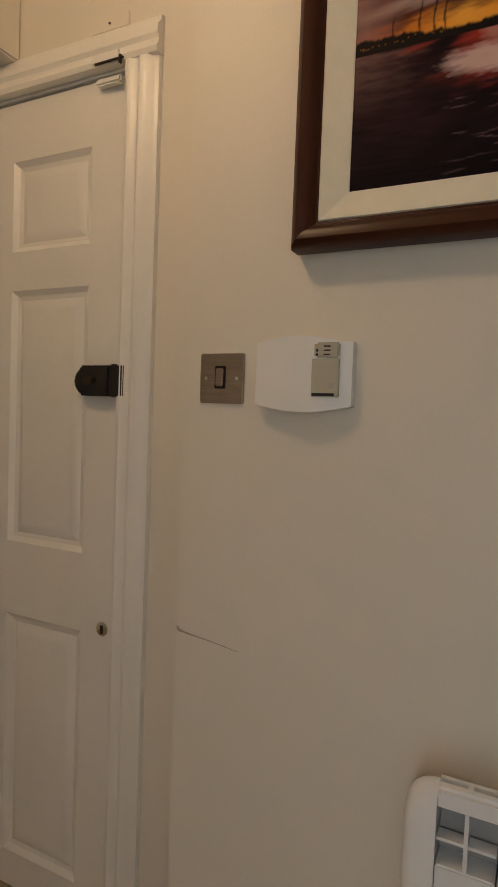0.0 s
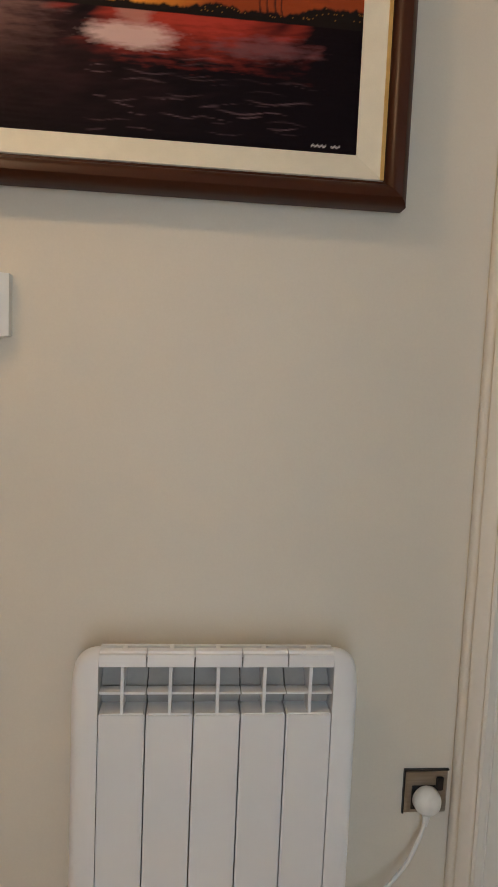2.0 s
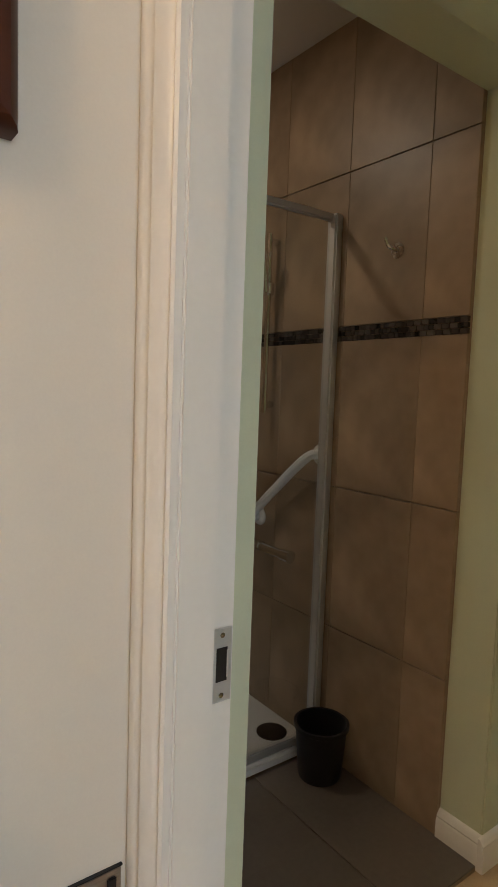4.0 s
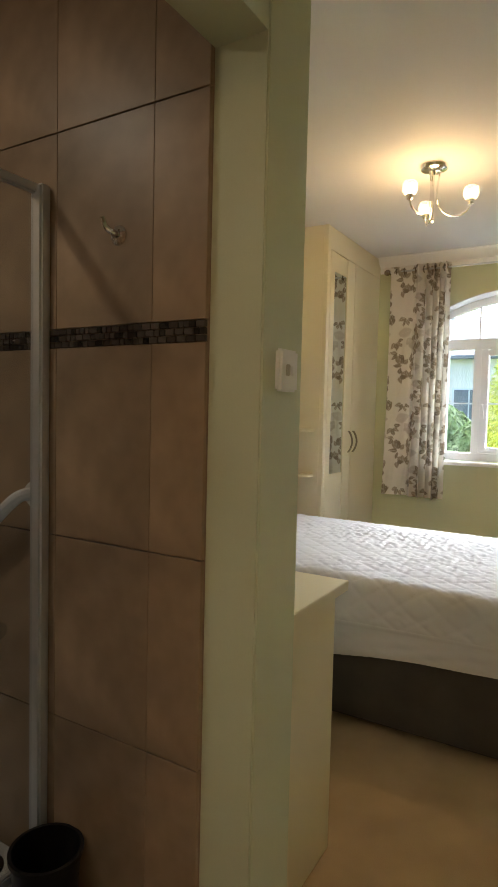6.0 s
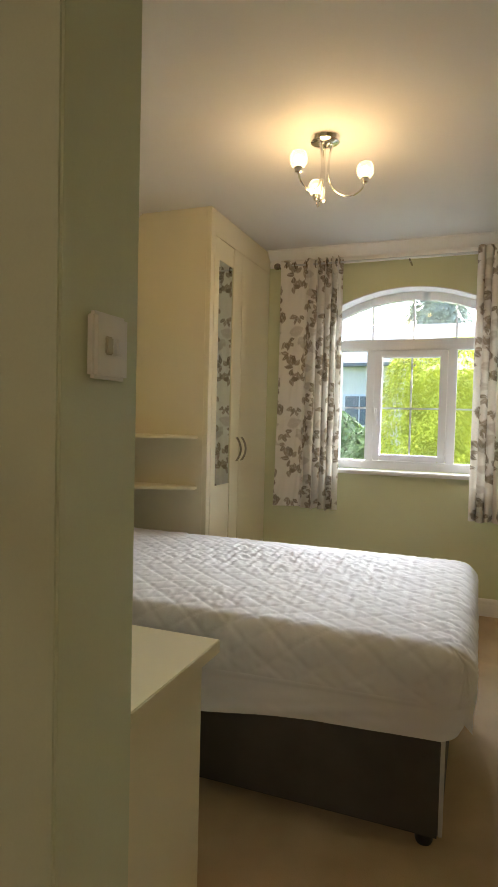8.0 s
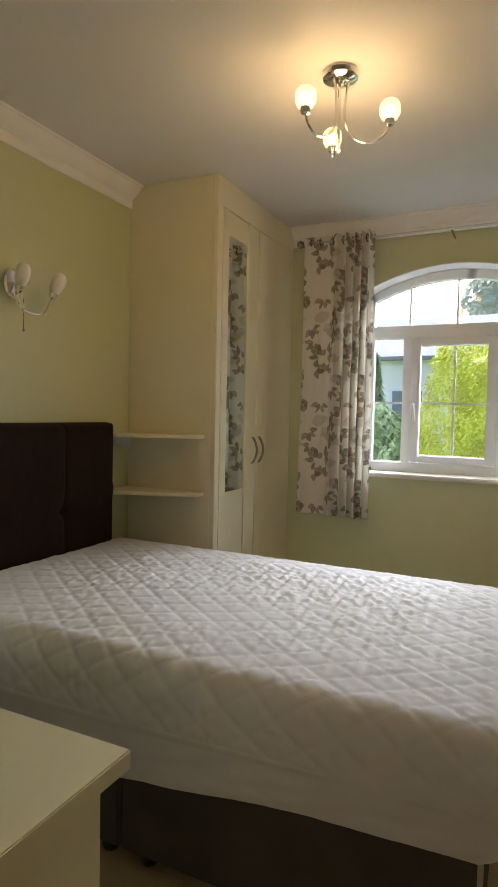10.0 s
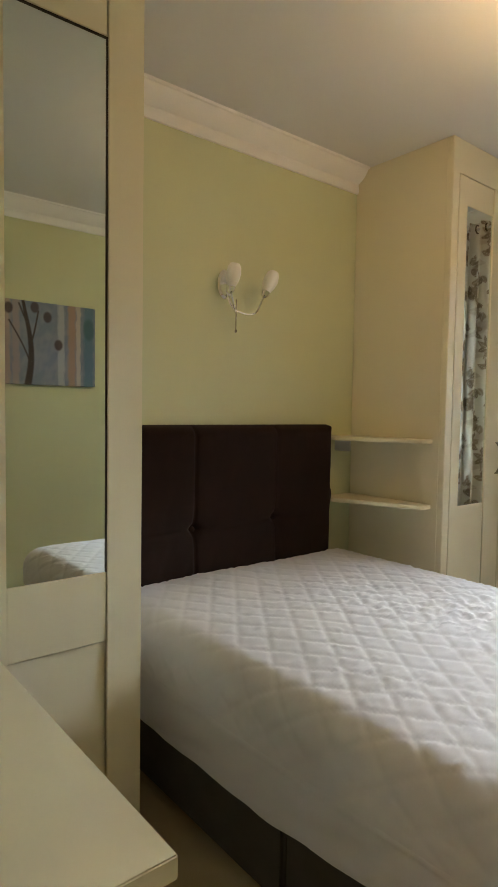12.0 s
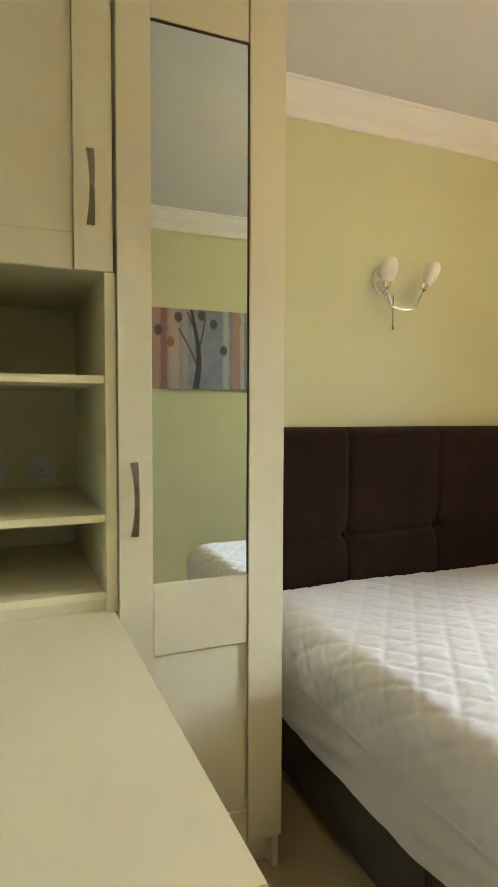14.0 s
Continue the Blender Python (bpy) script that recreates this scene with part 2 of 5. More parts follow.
MOSAIC = material("dark_glass_mosaic", (0.065, 0.055, 0.048), 0.2, 0, 0.3, 25, 80, 0.03, island=0.8)
FLOOR_TILE = material("dark_slate_floor_tile", (0.145, 0.12, 0.10), 0.4, 0, 0.16, 4, 60, 0.08, 0.001, island=0.06)
UPVC = material("white_upvc", (0.82, 0.83, 0.84), 0.3, 0, 0.012, 6, 60, 0.02, 0.0005)
TRAY = material("white_acrylic", (0.80, 0.80, 0.79), 0.2, 0, 0.015, 6, 60, 0.02)
FROST = material("frosted_glass_shade", (0.82, 0.80, 0.74), 0.35, 0, 0.03, 20, 90, 0.04)
GLOBE = glass("clear_globe_glass", (1.0, 0.92, 0.74), 0.22)
_p = GLOBE.node_tree.nodes["Principled BSDF"]
_p.inputs["Emission Color"].default_value, _p.inputs["Emission Strength"].default_value = (1.0, 0.70, 0.34, 1), 0.16
BULB = glowing("lit_bulb", (1.0, 0.72, 0.34), 2.2, (0.9, 0.82, 0.62))
PANE = glass("window_glass")
SHOWER_GLASS = glass("grey_shower_glass", (0.86, 0.89, 0.88))
OIL = painted_sheet("oil_paint", 0.55, 260, 0.12)
OIL.node_tree.nodes["Principled BSDF"].inputs["Specular IOR Level"].default_value = 0.07
PRINT = painted_sheet("canvas_print", 0.7, 500, 0.25)
PRINT_EDGE = material("canvas_edge", (0.30, 0.27, 0.27), 0.8, 0, 0.1, 20, 500, 0.2, 0.001)
CURTAIN = painted_sheet("printed_cotton", 0.85, 700, 0.3, 0.1, 0.45)
MIRROR = bpy.data.materials.new("mirror_silver")
MIRROR.use_nodes = True
_p = MIRROR.node_tree.nodes["Principled BSDF"]
_p.inputs["Base Color"].default_value, _p.inputs["Metallic"].default_value, _p.inputs["Roughness"].default_value = (0.80, 0.88, 0.86, 1), 1.0, 0.015
GRASS = material("lawn", (0.07, 0.12, 0.03), 0.9, 0, 0.3, 1.2, 60, 0.5, 0.02)
RENDERED = material("white_rendered_wall", (0.94, 0.88, 0.78), 0.85, 0, 0.05, 1, 60, 0.2, 0.004)
SLATE = material("grey_slate_roof", (0.24, 0.25, 0.28), 0.7, 0, 0.15, 2, 30, 0.2, 0.01)
DARK_PANE = material("dark_house_pane", (0.22, 0.24, 0.26), 0.1, 0, 0.2, 1, 5, 0.0)
GOLD_LEAF = material("golden_conifer_leaf", (0.60, 0.62, 0.09), 0.7, 0, 0.35, 3, 40, 0.0)
GREEN_LEAF = material("dark_conifer_leaf", (0.17, 0.26, 0.10), 0.7, 0, 0.35, 3, 40, 0.0)
# green paled so that the distant tree looks hazed
FAR_LEAF = material("hazed_tree_leaf", (0.52, 0.55, 0.44), 0.8, 0, 0.3, 1, 10, 0.0)
SHRUB_LEAF = material("shrub_leaf", (0.30, 0.40, 0.18), 0.7, 0, 0.35, 3, 40, 0.0)
BARK = material("bark", (0.10, 0.07, 0.05), 0.95, 0, 0.2, 10, 60, 0.5, 0.01)

# ---- the large structure ----
# entrance door: leaf from DX0 to DX1, face at DY, head of its frame at HEAD
DX0, DX1, DY, HEAD = -1.315, -0.515, 1.380, 1.958
FLOOR, HF, BATH_FLOOR, CEIL, BATH_CEIL = 0.0, 0.0, 0.012, 2.388, 2.313
REVEAL = 1.347
HALL_Y, PART_X0, PART_X1, NORTH, SOUTH, EAST = 1.236, 1.849, 2.028, 2.695, 0.0, 5.30


def wall(name, b, mat, label, smooth=0):
    return solid(name, b, mat, label, "wall", "structure", smooth=smooth)


solid("floor_carpet", boxes((-1.9, 1.003, -1.1, 1.222, -0.2, FLOOR), (1.003, 5.42, -0.1, 1.222, -0.2, FLOOR), (PART_X1 - 0.02, 5.42, 1.222, 2.8, -0.2, FLOOR), (-1.9, 1.0, 1.222, 1.42, -0.2, FLOOR)), CARPET,
      "beige cut-pile carpet through hall and bedroom", "floor", "structure")
solid("floor_bathroom", boxes((1.002, 1.99, 1.2235, 1.42, -0.2, BATH_FLOOR - 0.006), (0.55, 1.99, 1.42, 2.82, -0.2, BATH_FLOOR - 0.006)), GROUT, "grouted bathroom floor bed under dark tiles", "floor", "structure")
solid("ceiling_bedroom", boxes((0.0, 5.42, -1.0, 2.82, CEIL, CEIL + 0.1)), CEILING, "plain white painted ceiling", "ceiling", "structure")
solid("ceiling_bathroom", boxes((0.55, PART_X0 - 0.0005, REVEAL + 0.001, 2.72, BATH_CEIL, CEIL - 0.001)), CEILING, "plain white painted bathroom ceiling", "ceiling", "structure")
solid("ceiling_hall", boxes((-1.9, 0.0, -1.0, 1.6, CEIL, CEIL + 0.1)), CEILING, "plain white painted hall ceiling", "ceiling", "structure")

# hall
wall("wall_hall_picture", boxes((-0.269, 1.003, HALL_Y, 1.36, HF, CEIL), (-0.269, 0.44, 1.36, 1.48, HF, CEIL), r=0.006), HALL_PAINT, "cream hall wall with a scuff at its corner")
wall("wall_hall_door", boxes((-1.9, DX0 - 0.047, 1.372, 1.482, HF, CEIL), (DX1 + 0.0485, -0.270, 1.372, 1.482, HF, CEIL), (DX0 - 0.047, DX1 + 0.0485, 1.372, 1.482, HEAD + 0.019, CEIL)), HALL_PAINT,
     "cream wall round the entrance door")
wall("wall_hall_west", boxes((-2.0, -1.9, -1.1, 1.482, HF, CEIL)), HALL_PAINT, "plain cream end wall of the hall")
wall("wall_hall_south", boxes((-1.9, 0.0, -1.1, -1.0, HF, CEIL), (0.80, 0.896, -1.1, -1.0, HF, CEIL), (0.0, 0.80, -1.1, -1.0, 2.0, CEIL), (0.0, 0.80, -1.14, -1.10, HF, 2.0)), HALL_PAINT, "plain cream hall wall")
wall("wall_hall_boxing", boxes((-1.9, -0.842, 1.25, 1.371, 2.035, CEIL), r=0.004), HALL_PAINT, "painted boxing above the entrance door")
# wall with the bedroom doorway, which lets the hall into the bedroom
wall("wall_doorway", boxes((0.897, 1.003, -1.1, 0.345, HF, CEIL), (0.897, 1.003, 0.345, HALL_Y, 2.03, CEIL)), HALL_PAINT, "cream wall round the bedroom doorway")
# lobby and bathroom front
wall("wall_bathroom_front", boxes((1.004, 1.097, HALL_Y, 1.362, HF, CEIL), (1.097, PART_X0, 1.226, REVEAL, 1.944, CEIL)), DAYLIT_SAGE,
     "sage green wall round the bathroom opening, paled for daylight")
wall("wall_partition", boxes((PART_X0, PART_X1, 1.222, 2.8, -0.2, CEIL), r=0.004), DAYLIT_SAGE, "sage green partition end between bathroom and bedroom")
wall("wall_bathroom_back", boxes((0.55, PART_X0 - 0.001, 2.72, 2.8, -0.1, CEIL)), TILE, "brown stone tiled shower back wall")
wall("wall_bathroom_west", boxes((0.45, 0.55, 1.362, 2.8, -0.1, CEIL)), TILE, "brown stone tiled bathroom side wall")
wall("wall_bathroom_inner", boxes((0.55, 1.0035, 1.362, 1.40, -0.1, CEIL)), TILE, "brown stone tiled wall inside the bathroom")
# bedroom
wall("wall_north", boxes((PART_X1, 5.42, NORTH, NORTH + 0.12, 0, CEIL)), GREEN_PAINT, "yellowish sage green bedroom wall behind the bed")
wall("wall_south", boxes((1.0035, 5.42, SOUTH - 0.1, SOUTH, -0.2, CEIL)), GREEN_PAINT, "sage green bedroom wall with a canvas picture")

# east wall with the arched opening
WC, WH, SILL, TOP, RAD = 1.19, 0.53, 0.885, 2.105, 1.08


def arch(half, top, rad, bottom, n=24):
    """Outline of a window with a low curved head, as (y, z)."""
    pts = [(WC - half, bottom), (WC + half, bottom)]
    for i in range(n + 1):
        y = half - 2 * half * i / n
        pts.append((WC + y, top - rad + math.sqrt(rad * rad - y * y)))
    return pts


def plate_with_hole(b, x0, x1, outer, hole, material_faces=None):
    """A wall from x0 to x1 with a hole; outer is (y0, y1, z0, z1), the hole an arch() outline."""
    y0, y1, z0, z1 = outer
    head = hole[2:]
    h0, h1, bot = hole[0][0], hole[1][0], hole[0][1]
    box(b, x0, x1, y0, h0, z0, z1)
    box(b, x0, x1, h1, y1, z0, z1)
    box(b, x0, x1, h0, h1, z0, bot)
    for (ya, za), (yb, zb) in zip(head, head[1:]):
        prism(b, [(ya, za), (yb, zb), (yb, z1), (ya, z1)], "x", x0, x1)
    return b


wall("wall_east", plate_with_hole(bmesh.new(), EAST, EAST + 0.24, (-0.1, 2.82, 0, CEIL), arch(WH, TOP, RAD, SILL - 0.02)), GREEN_PAINT,
     "sage green window wall with an arched opening")
# white plaster inside the arch
lining = bmesh.new()
for (ya, za), (yb, zb) in zip(arch(WH, TOP, RAD, SILL)[2:], arch(WH, TOP, RAD, SILL)[3:]):
    prism(lining, [(ya, za), (yb, zb), (yb * 0.994 + WC * 0.006, zb - 0.006), (ya * 0.994 + WC * 0.006, za - 0.006)], "x", EAST - 0.002, EAST + 0.15)
for s in (-1, 1):
    box(lining, EAST - 0.002, EAST + 0.15, WC + s * WH - 0.003, WC + s * WH + 0.003, SILL, TOP - 0.14)
solid("trim_window_reveal", lining, CEILING, "white plaster lining of the arched window reveal", "trim", "structure")

# coving: a curved section run along the walls
COVE_PROFILE = [(0.0, 0.0), (0.0, -0.108), (0.010, -0.108), (0.014, -0.102), (0.015, -0.076), (0.011, -0.070), (0.012, -0.064), (0.020, -0.060), (0.036, -0.050),
                (0.052, -0.036), (0.064, -0.020), (0.070, -0.010), (0.080, -0.009), (0.082, 0.0)]


def coving(name, axis, at, sign, a0, a1, label):
    b = bmesh.new()
    prism(b, [(at + sign * d, CEIL + h) for d, h in COVE_PROFILE], axis, a0, a1)
    return solid(name, b, COVE, label, "coving", "structure", smooth=50)


coving("trim_coving_north", "x", NORTH, -1, 2.80, 4.30, "white plaster coving above the headboard wall")
coving("trim_coving_south", "x", SOUTH, 1, 1.003, 5.30, "white plaster coving on the south bedroom wall")
coving("trim_coving_east", "y", EAST, -1, SOUTH, 2.165, "white plaster coving above the window")

# ---- skirting ----
def skirting(name, b, label):
    return solid(name, b, GLOSS, label, "skirting board", "structure", smooth=50)


SK = [(0.0, 0.0), (0.018, 0.0), (0.018, 0.075), (0.014, 0.083), (0.016, 0.090), (0.010, 0.100), (0.006, 0.108), (0.0, 0.110)]


def sk_run(axis, at, sign, a0, a1, b=None, high=1.0):
    b = b or bmesh.new()
    return prism(b, [(at + sign * d, FLOOR + h * high) for d, h in SK], axis, a0, a1)


b = sk_run("x", 1.222, -1, PART_X0 - 0.018, PART_X1 + 0.0, None, 0.8)
sk_run("y", PART_X0, -1, 1.2222, REVEAL, b, 0.8)
skirting("baseboard_partition", b, "white moulded skirting round the partition end")
skirting("baseboard_east", sk_run("y", EAST, -1, SOUTH, 2.165), "white moulded skirting under the window")
skirting("baseboard_south", sk_run("x", SOUTH, 1, 1.003, 5.30), "white moulded skirting on the south wall")
skirting("baseboard_hall", sk_run("x", HALL_Y, -1, -0.269, 0.868), "white moulded skirting in the hall")

# ---- bedroom doorway lining ----
door_frame = thing("door_frame", (0.945, 0.74, 0.0), "white gloss door lining with moulded architrave and latch plate", "door frame")
ARCH = [(0.873, HALL_Y), (0.896, HALL_Y), (0.896, 1.148), (0.884, 1.148), (0.880, 1.153), (0.884, 1.162), (0.876, 1.170), (0.870, 1.192), (0.876, 1.204), (0.870, 1.212), (0.868, 1.228)]
part("architrave", prism(bmesh.new(), ARCH, "z", HF, 2.12), GLOSS, door_frame, smooth=40)
part("architrave", prism(bmesh.new(), [(x, 0.75 * 2 - y) for x, y in ARCH], "z", HF, 2.12), GLOSS, door_frame, smooth=40)
part("architrave", boxes((0.870, 0.896, 0.265, 1.235, 2.035, 2.12), r=0.006), GLOSS, door_frame)
part("jamb", boxes((0.8965, 1.0035, 1.157, HALL_Y - 0.002, HF, 2.03), r=0.002), GLOSS, door_frame)
part("jamb", boxes((0.8965, 1.0035, 0.348, 0.36, HF, 2.03), r=0.002), GLOSS, door_frame)
part("jamb", boxes((0.8965, 1.0035, 0.36, 1.157, 2.005, 2.029), r=0.002), GLOSS, door_frame)
part("door_stop", boxes((0.8962, 0.962, 1.144, 1.1575, HF, 2.005), r=0.003), GLOSS, door_frame)
plate = part("latch_plate", boxes((0.964, 1.0, 1.1545, 1.157, 0.727, 0.842), r=0.001), ALUMINIUM, door_frame, "bright steel latch plate")
part("latch_hole", boxes((0.972, 0.991, 1.1535, 1.1555, 0.760, 0.812)), DARK, plate)
part("strike_lip", boxes((0.990, 0.9945, 1.1515, 1.1545, 0.764, 0.808), r=0.001), ALUMINIUM, plate)
for z in (0.738, 0.831):
    part("screw", lathe(bmesh.new(), [(0.004, 0), (0.004, 0.001), (0.0, 0.0015)], pose(0.982, 1.1546, z, 90, 0, 0), 12), PEWTER, plate)

# ---- entrance door ----
front_door = thing("door_1", ((DX0 + DX1) / 2, DY, 0.0), "closed white six-panel entrance door with rim lock", "door")
front_door["kind"] = "structure"
ROWS = [(0.098, 0.708), (0.890, 1.503), (1.597, 1.811)]
COLS = [(-1.208, -0.965), (-0.865, -0.622)]
b = bmesh.new()
for x0, x1 in ((DX0, COLS[0][0]), (COLS[0][1], COLS[1][0]), (COLS[1][1], DX1)):
    box(b, x0, x1, DY, DY + 0.044, HF + 0.008, HEAD - 0.010)
edges = [HF + 0.008] + [z for r in ROWS for z in r] + [HEAD - 0.010]
for z0, z1 in zip(edges[::2], edges[1::2]):
    for x0, x1 in COLS:
        box(b, x0, x1, DY, DY + 0.044, z0, z1)
part("leaf", b, GLOSS, front_door)
for x0, x1 in COLS:
    for z0, z1 in ROWS:
        b = bmesh.new()
        rings = []
        for inset, dep in ((0, 0.0), (0.012, 0.010), (0.022, 0.013), (0.040, 0.004), (0.048, 0.003)):
            rings.append([b.verts.new(p) for p in ((x0 + inset, DY + dep, z0 + inset), (x1 - inset, DY + dep, z0 + inset), (x1 - inset, DY + dep, z1 - inset), (x0 + inset, DY + dep, z1 - inset))])
        for p, q in zip(rings, rings[1:]):
            for i in range(4):
                b.faces.new((p[i], p[(i + 1) % 4], q[(i + 1) % 4], q[i]))
        b.faces.new(rings[-1])
        part("panel", b, GLOSS, front_door, smooth=20)
lock = part("rim_lock", boxes((-0.620, -0.533, DY - 0.030, DY, 1.2535, 1.3205), r=0.005), DARK, front_door, "black rim lock with a thumb latch")
part("lock_cap", lathe(bmesh.new(), [(0.030, 0), (0.030, 0.012), (0.024, 0.016), (0, 0.017)], pose(-0.617, DY, 1.287, 90), 20), DARK, lock)
part("thumb_turn", boxes((-0.603, -0.570, DY - 0.040, DY - 0.028, 1.2785, 1.2955), r=0.004), BROWN_METAL, lock)
part("keep", boxes((-0.529, -0.493, DY - 0.034, DY - 0.004, 1.2515, 1.3225), r=0.003), DARK, lock)
part("keyhole_plate", lathe(bmesh.new(), [(0.016, 0), (0.016, 0.002), (0.013, 0.003), (0.0, 0.003)], pose(-0.557, DY, 0.725, 90), 24), CHROME, front_door, "round chrome keyhole cover")
part("keyhole", boxes((-0.5605, -0.5535, DY - 0.0045, DY - 0.002, 0.714, 0.734)), DARK, front_door)

frame_front = thing("door_frame", ((DX0 + DX1) / 2, 1.362, 0.0), "white moulded frame of the entrance door", "door frame")
AP = [(0.0, 0.0), (0.0, -0.022), (0.010, -0.026), (0.018, -0.020), (0.030, -0.018), (0.038, -0.024), (0.056, -0.022), (0.066, -0.012), (0.078, -0.010), (0.080, 0.0)]


def architrave(b, x, sign):
    return prism(b, [(x + sign * d, 1.371 + h) for d, h in AP], "z", HF, HEAD)


part("architrave", architrave(bmesh.new(), DX1 + 0.005, 1), GLOSS, frame_front, smooth=40)
part("architrave", architrave(bmesh.new(), DX0 - 0.006, -1), GLOSS, frame_front, smooth=40)
part("architrave", prism(bmesh.new(), [(1.371 + h, HEAD + d) for d, h in AP], "x", DX0 - 0.086, DX1 + 0.086), GLOSS, frame_front, smooth=40)
part("lining", boxes((DX1 + 0.0045, DX1 + 0.0465, 1.373, 1.482, HF, HEAD), (DX0 - 0.045, DX0 - 0.002, 1.373, 1.482, HF, HEAD), (DX0 - 0.002, DX1 + 0.002, 1.373, 1.482, HEAD - 0.006, HEAD + 0.017)), GLOSS, frame_front)

bolt = thing("barrel_bolt", (-0.68, 1.285, 2.05), "small steel barrel bolt at the door head", "bolt")
part("plate", boxes((-0.735, -0.655, 1.281, 1.287, 2.070, 2.092), r=0.002), GLOSS, bolt)
part("rod", tube(bmesh.new(), [(-0.722, 1.279, 2.068), (-0.640, 1.279, 2.068)], 0.003), BROWN_METAL, bolt, "tarnished bolt rod")
part("knob", boxes((-0.652, -0.645, 1.275, 1.284, 2.056, 2.076), r=0.002), BROWN_METAL, bolt)
part("keeper", boxes((-0.735, -0.660, 1.296, 1.317, 2.030, 2.046), r=0.004), GLOSS, bolt)
place(bolt, (-0.547, 1.347, 1.943), 0.92)
plate2 = thing("wall_plate", (-0.68, 1.31, 2.16), "painted-over blank plate above the door frame", "plate")
part("plate", boxes((-0.735, -0.635, 1.304, 1.3098, 2.150, 2.182), r=0.002), HALL_PAINT, plate2)
part("screw", lathe(bmesh.new(), [(0.003, 0), (0.003, 0.001), (0, 0.0012)], pose(-0.685, 1.3035, 2.166, 90), 10), BROWN_METAL, plate2)
place(plate2, (-0.564, 1.372, 2.050))
solid("wall_scuff", tube(tube(bmesh.new(), [(-0.263, HALL_Y, 0.828), (-0.24, HALL_Y, 0.824), (-0.20, HALL_Y, 0.820), (-0.137, HALL_Y, 0.812)], (0.0022, 0.0006), 6), [(-0.263, HALL_Y, 0.834), (-0.256, HALL_Y, 0.824)], 0.002, 6), SCUFF, "thin grey scuff mark on the hall wall", "mark")

# ---- isolator switch and alarm panel ----
sw = thing("wall_switch", (-0.343, HALL_Y, 1.366), "brushed steel wall switch plate with dark rocker", "switch")
part("plate", boxes((-0.387, -0.299, HALL_Y - 0.006, HALL_Y, 1.322, 1.410), r=0.002), BRUSHED, sw)
part("rocker_frame", boxes((-0.356, -0.334, HALL_Y - 0.0075, HALL_Y - 0.005, 1.348, 1.388), r=0.001), DARK, sw)
part("rocker", boxes((-0.353, -0.338, HALL_Y - 0.011, HALL_Y - 0.006, 1.352, 1.384), r=0.002), BRUSHED, sw)
for x in (-0.374, -0.312):
    part("screw", lathe(bmesh.new(), [(0.0032, 0), (0.0032, 0.001), (0, 0.0015)], pose(x, HALL_Y - 0.0055, 1.366, 90), 10), CHROME, sw)

place(sw, (-0.186, HALL_Y, 1.286), 0.98)

alarm = thing("alarm_panel", (-0.165, HALL_Y, 1.372), "white plastic alarm control box with grey display strip", "alarm")
b = bmesh.new()
n = 14
out = []
for i in range(n + 1):
    u = i / n
    out.append((-0.255 + 0.180 * u, 1.428 + 0.010 * math.sin(math.pi * min(1, u * 1.1))))
for i in range(n + 1):
    u = 1 - i / n
    out.append((-0.255 + 0.180 * u, 1.318 - 0.012 * math.sin(math.pi * u)))
front = [(x, HALL_Y - 0.020 - 0.014 * math.sin(math.pi * min(1, max(0, (x + 0.262) / 0.19))), z) for x, z in out]
back = [b.verts.new((x, HALL_Y, z)) for x, z in out]
fr = [b.verts.new(p) for p in front]
m_ = len(out)
for i in range(m_):
    b.faces.new((back[i], back[(i + 1) % m_], fr[(i + 1) % m_], fr[i]))
for i in range(n):
    b.faces.new((fr[i], fr[i + 1], fr[m_ - 2 - i], fr[m_ - 1 - i]))
bmesh.ops.bevel(b, geom=[e for e in b.edges if all(v in fr for v in e.verts) and len(e.link_faces) == 2 and e.calc_face_angle(0) > 0.5], offset=0.004, segments=2, affect="EDGES")
part("case", b, PLASTIC, alarm, smooth=40)
part("display", boxes((-0.143, -0.095, HALL_Y - 0.0345, HALL_Y - 0.025, 1.333, 1.398), r=0.001), LABEL_GREY, alarm, "grey green label strip")
part("lamp_panel", boxes((-0.142, -0.095, HALL_Y - 0.0350, HALL_Y - 0.025, 1.400, 1.426), r=0.003), LABEL_GREY, alarm)
for z in (1.419, 1.412, 1.405):
    part("legend", boxes((-0.122, -0.110, HALL_Y - 0.0356, HALL_Y - 0.034, z - 0.0012, z + 0.0012)), DARK, alarm)
    part("led", boxes((-0.136, -0.132, HALL_Y - 0.0356, HALL_Y - 0.034, z - 0.002, z + 0.002)), DARK if z < 1.418 else GILT, alarm)
part("name_bar", boxes((-0.141, -0.101, HALL_Y - 0.0352, HALL_Y - 0.034, 1.3345, 1.3395)), DARK, alarm)
part("square_mark", boxes((-0.112, -0.103, HALL_Y - 0.0352, HALL_Y - 0.034, 1.347, 1.357)), SHADOW_GREY, alarm)

place(alarm, (-0.031, HALL_Y, 1.2925), 0.91)

# ---- framed sunset painting ----
FX0, FX1, FZ0, FZ1 = -0.052, 0.700, 1.485, 2.029
pic = thing("framed_painting", (0.236, HALL_Y, FZ0), "sunset lake oil painting in a mahogany frame with cream liner", "painting")
FP = [(0.0, 0.0), (0.0, -0.030), (0.004, -0.039), (0.012, -0.045), (0.023, -0.0435), (0.032, -0.036), (0.037, -0.027), (0.041, -0.0255), (0.041, 0.0)]
LP = [(0.041, -0.0255), (0.043, -0.028), (0.046, -0.027), (0.079, -0.015), (0.085, -0.0135), (0.085, 0.0), (0.041, 0.0)]


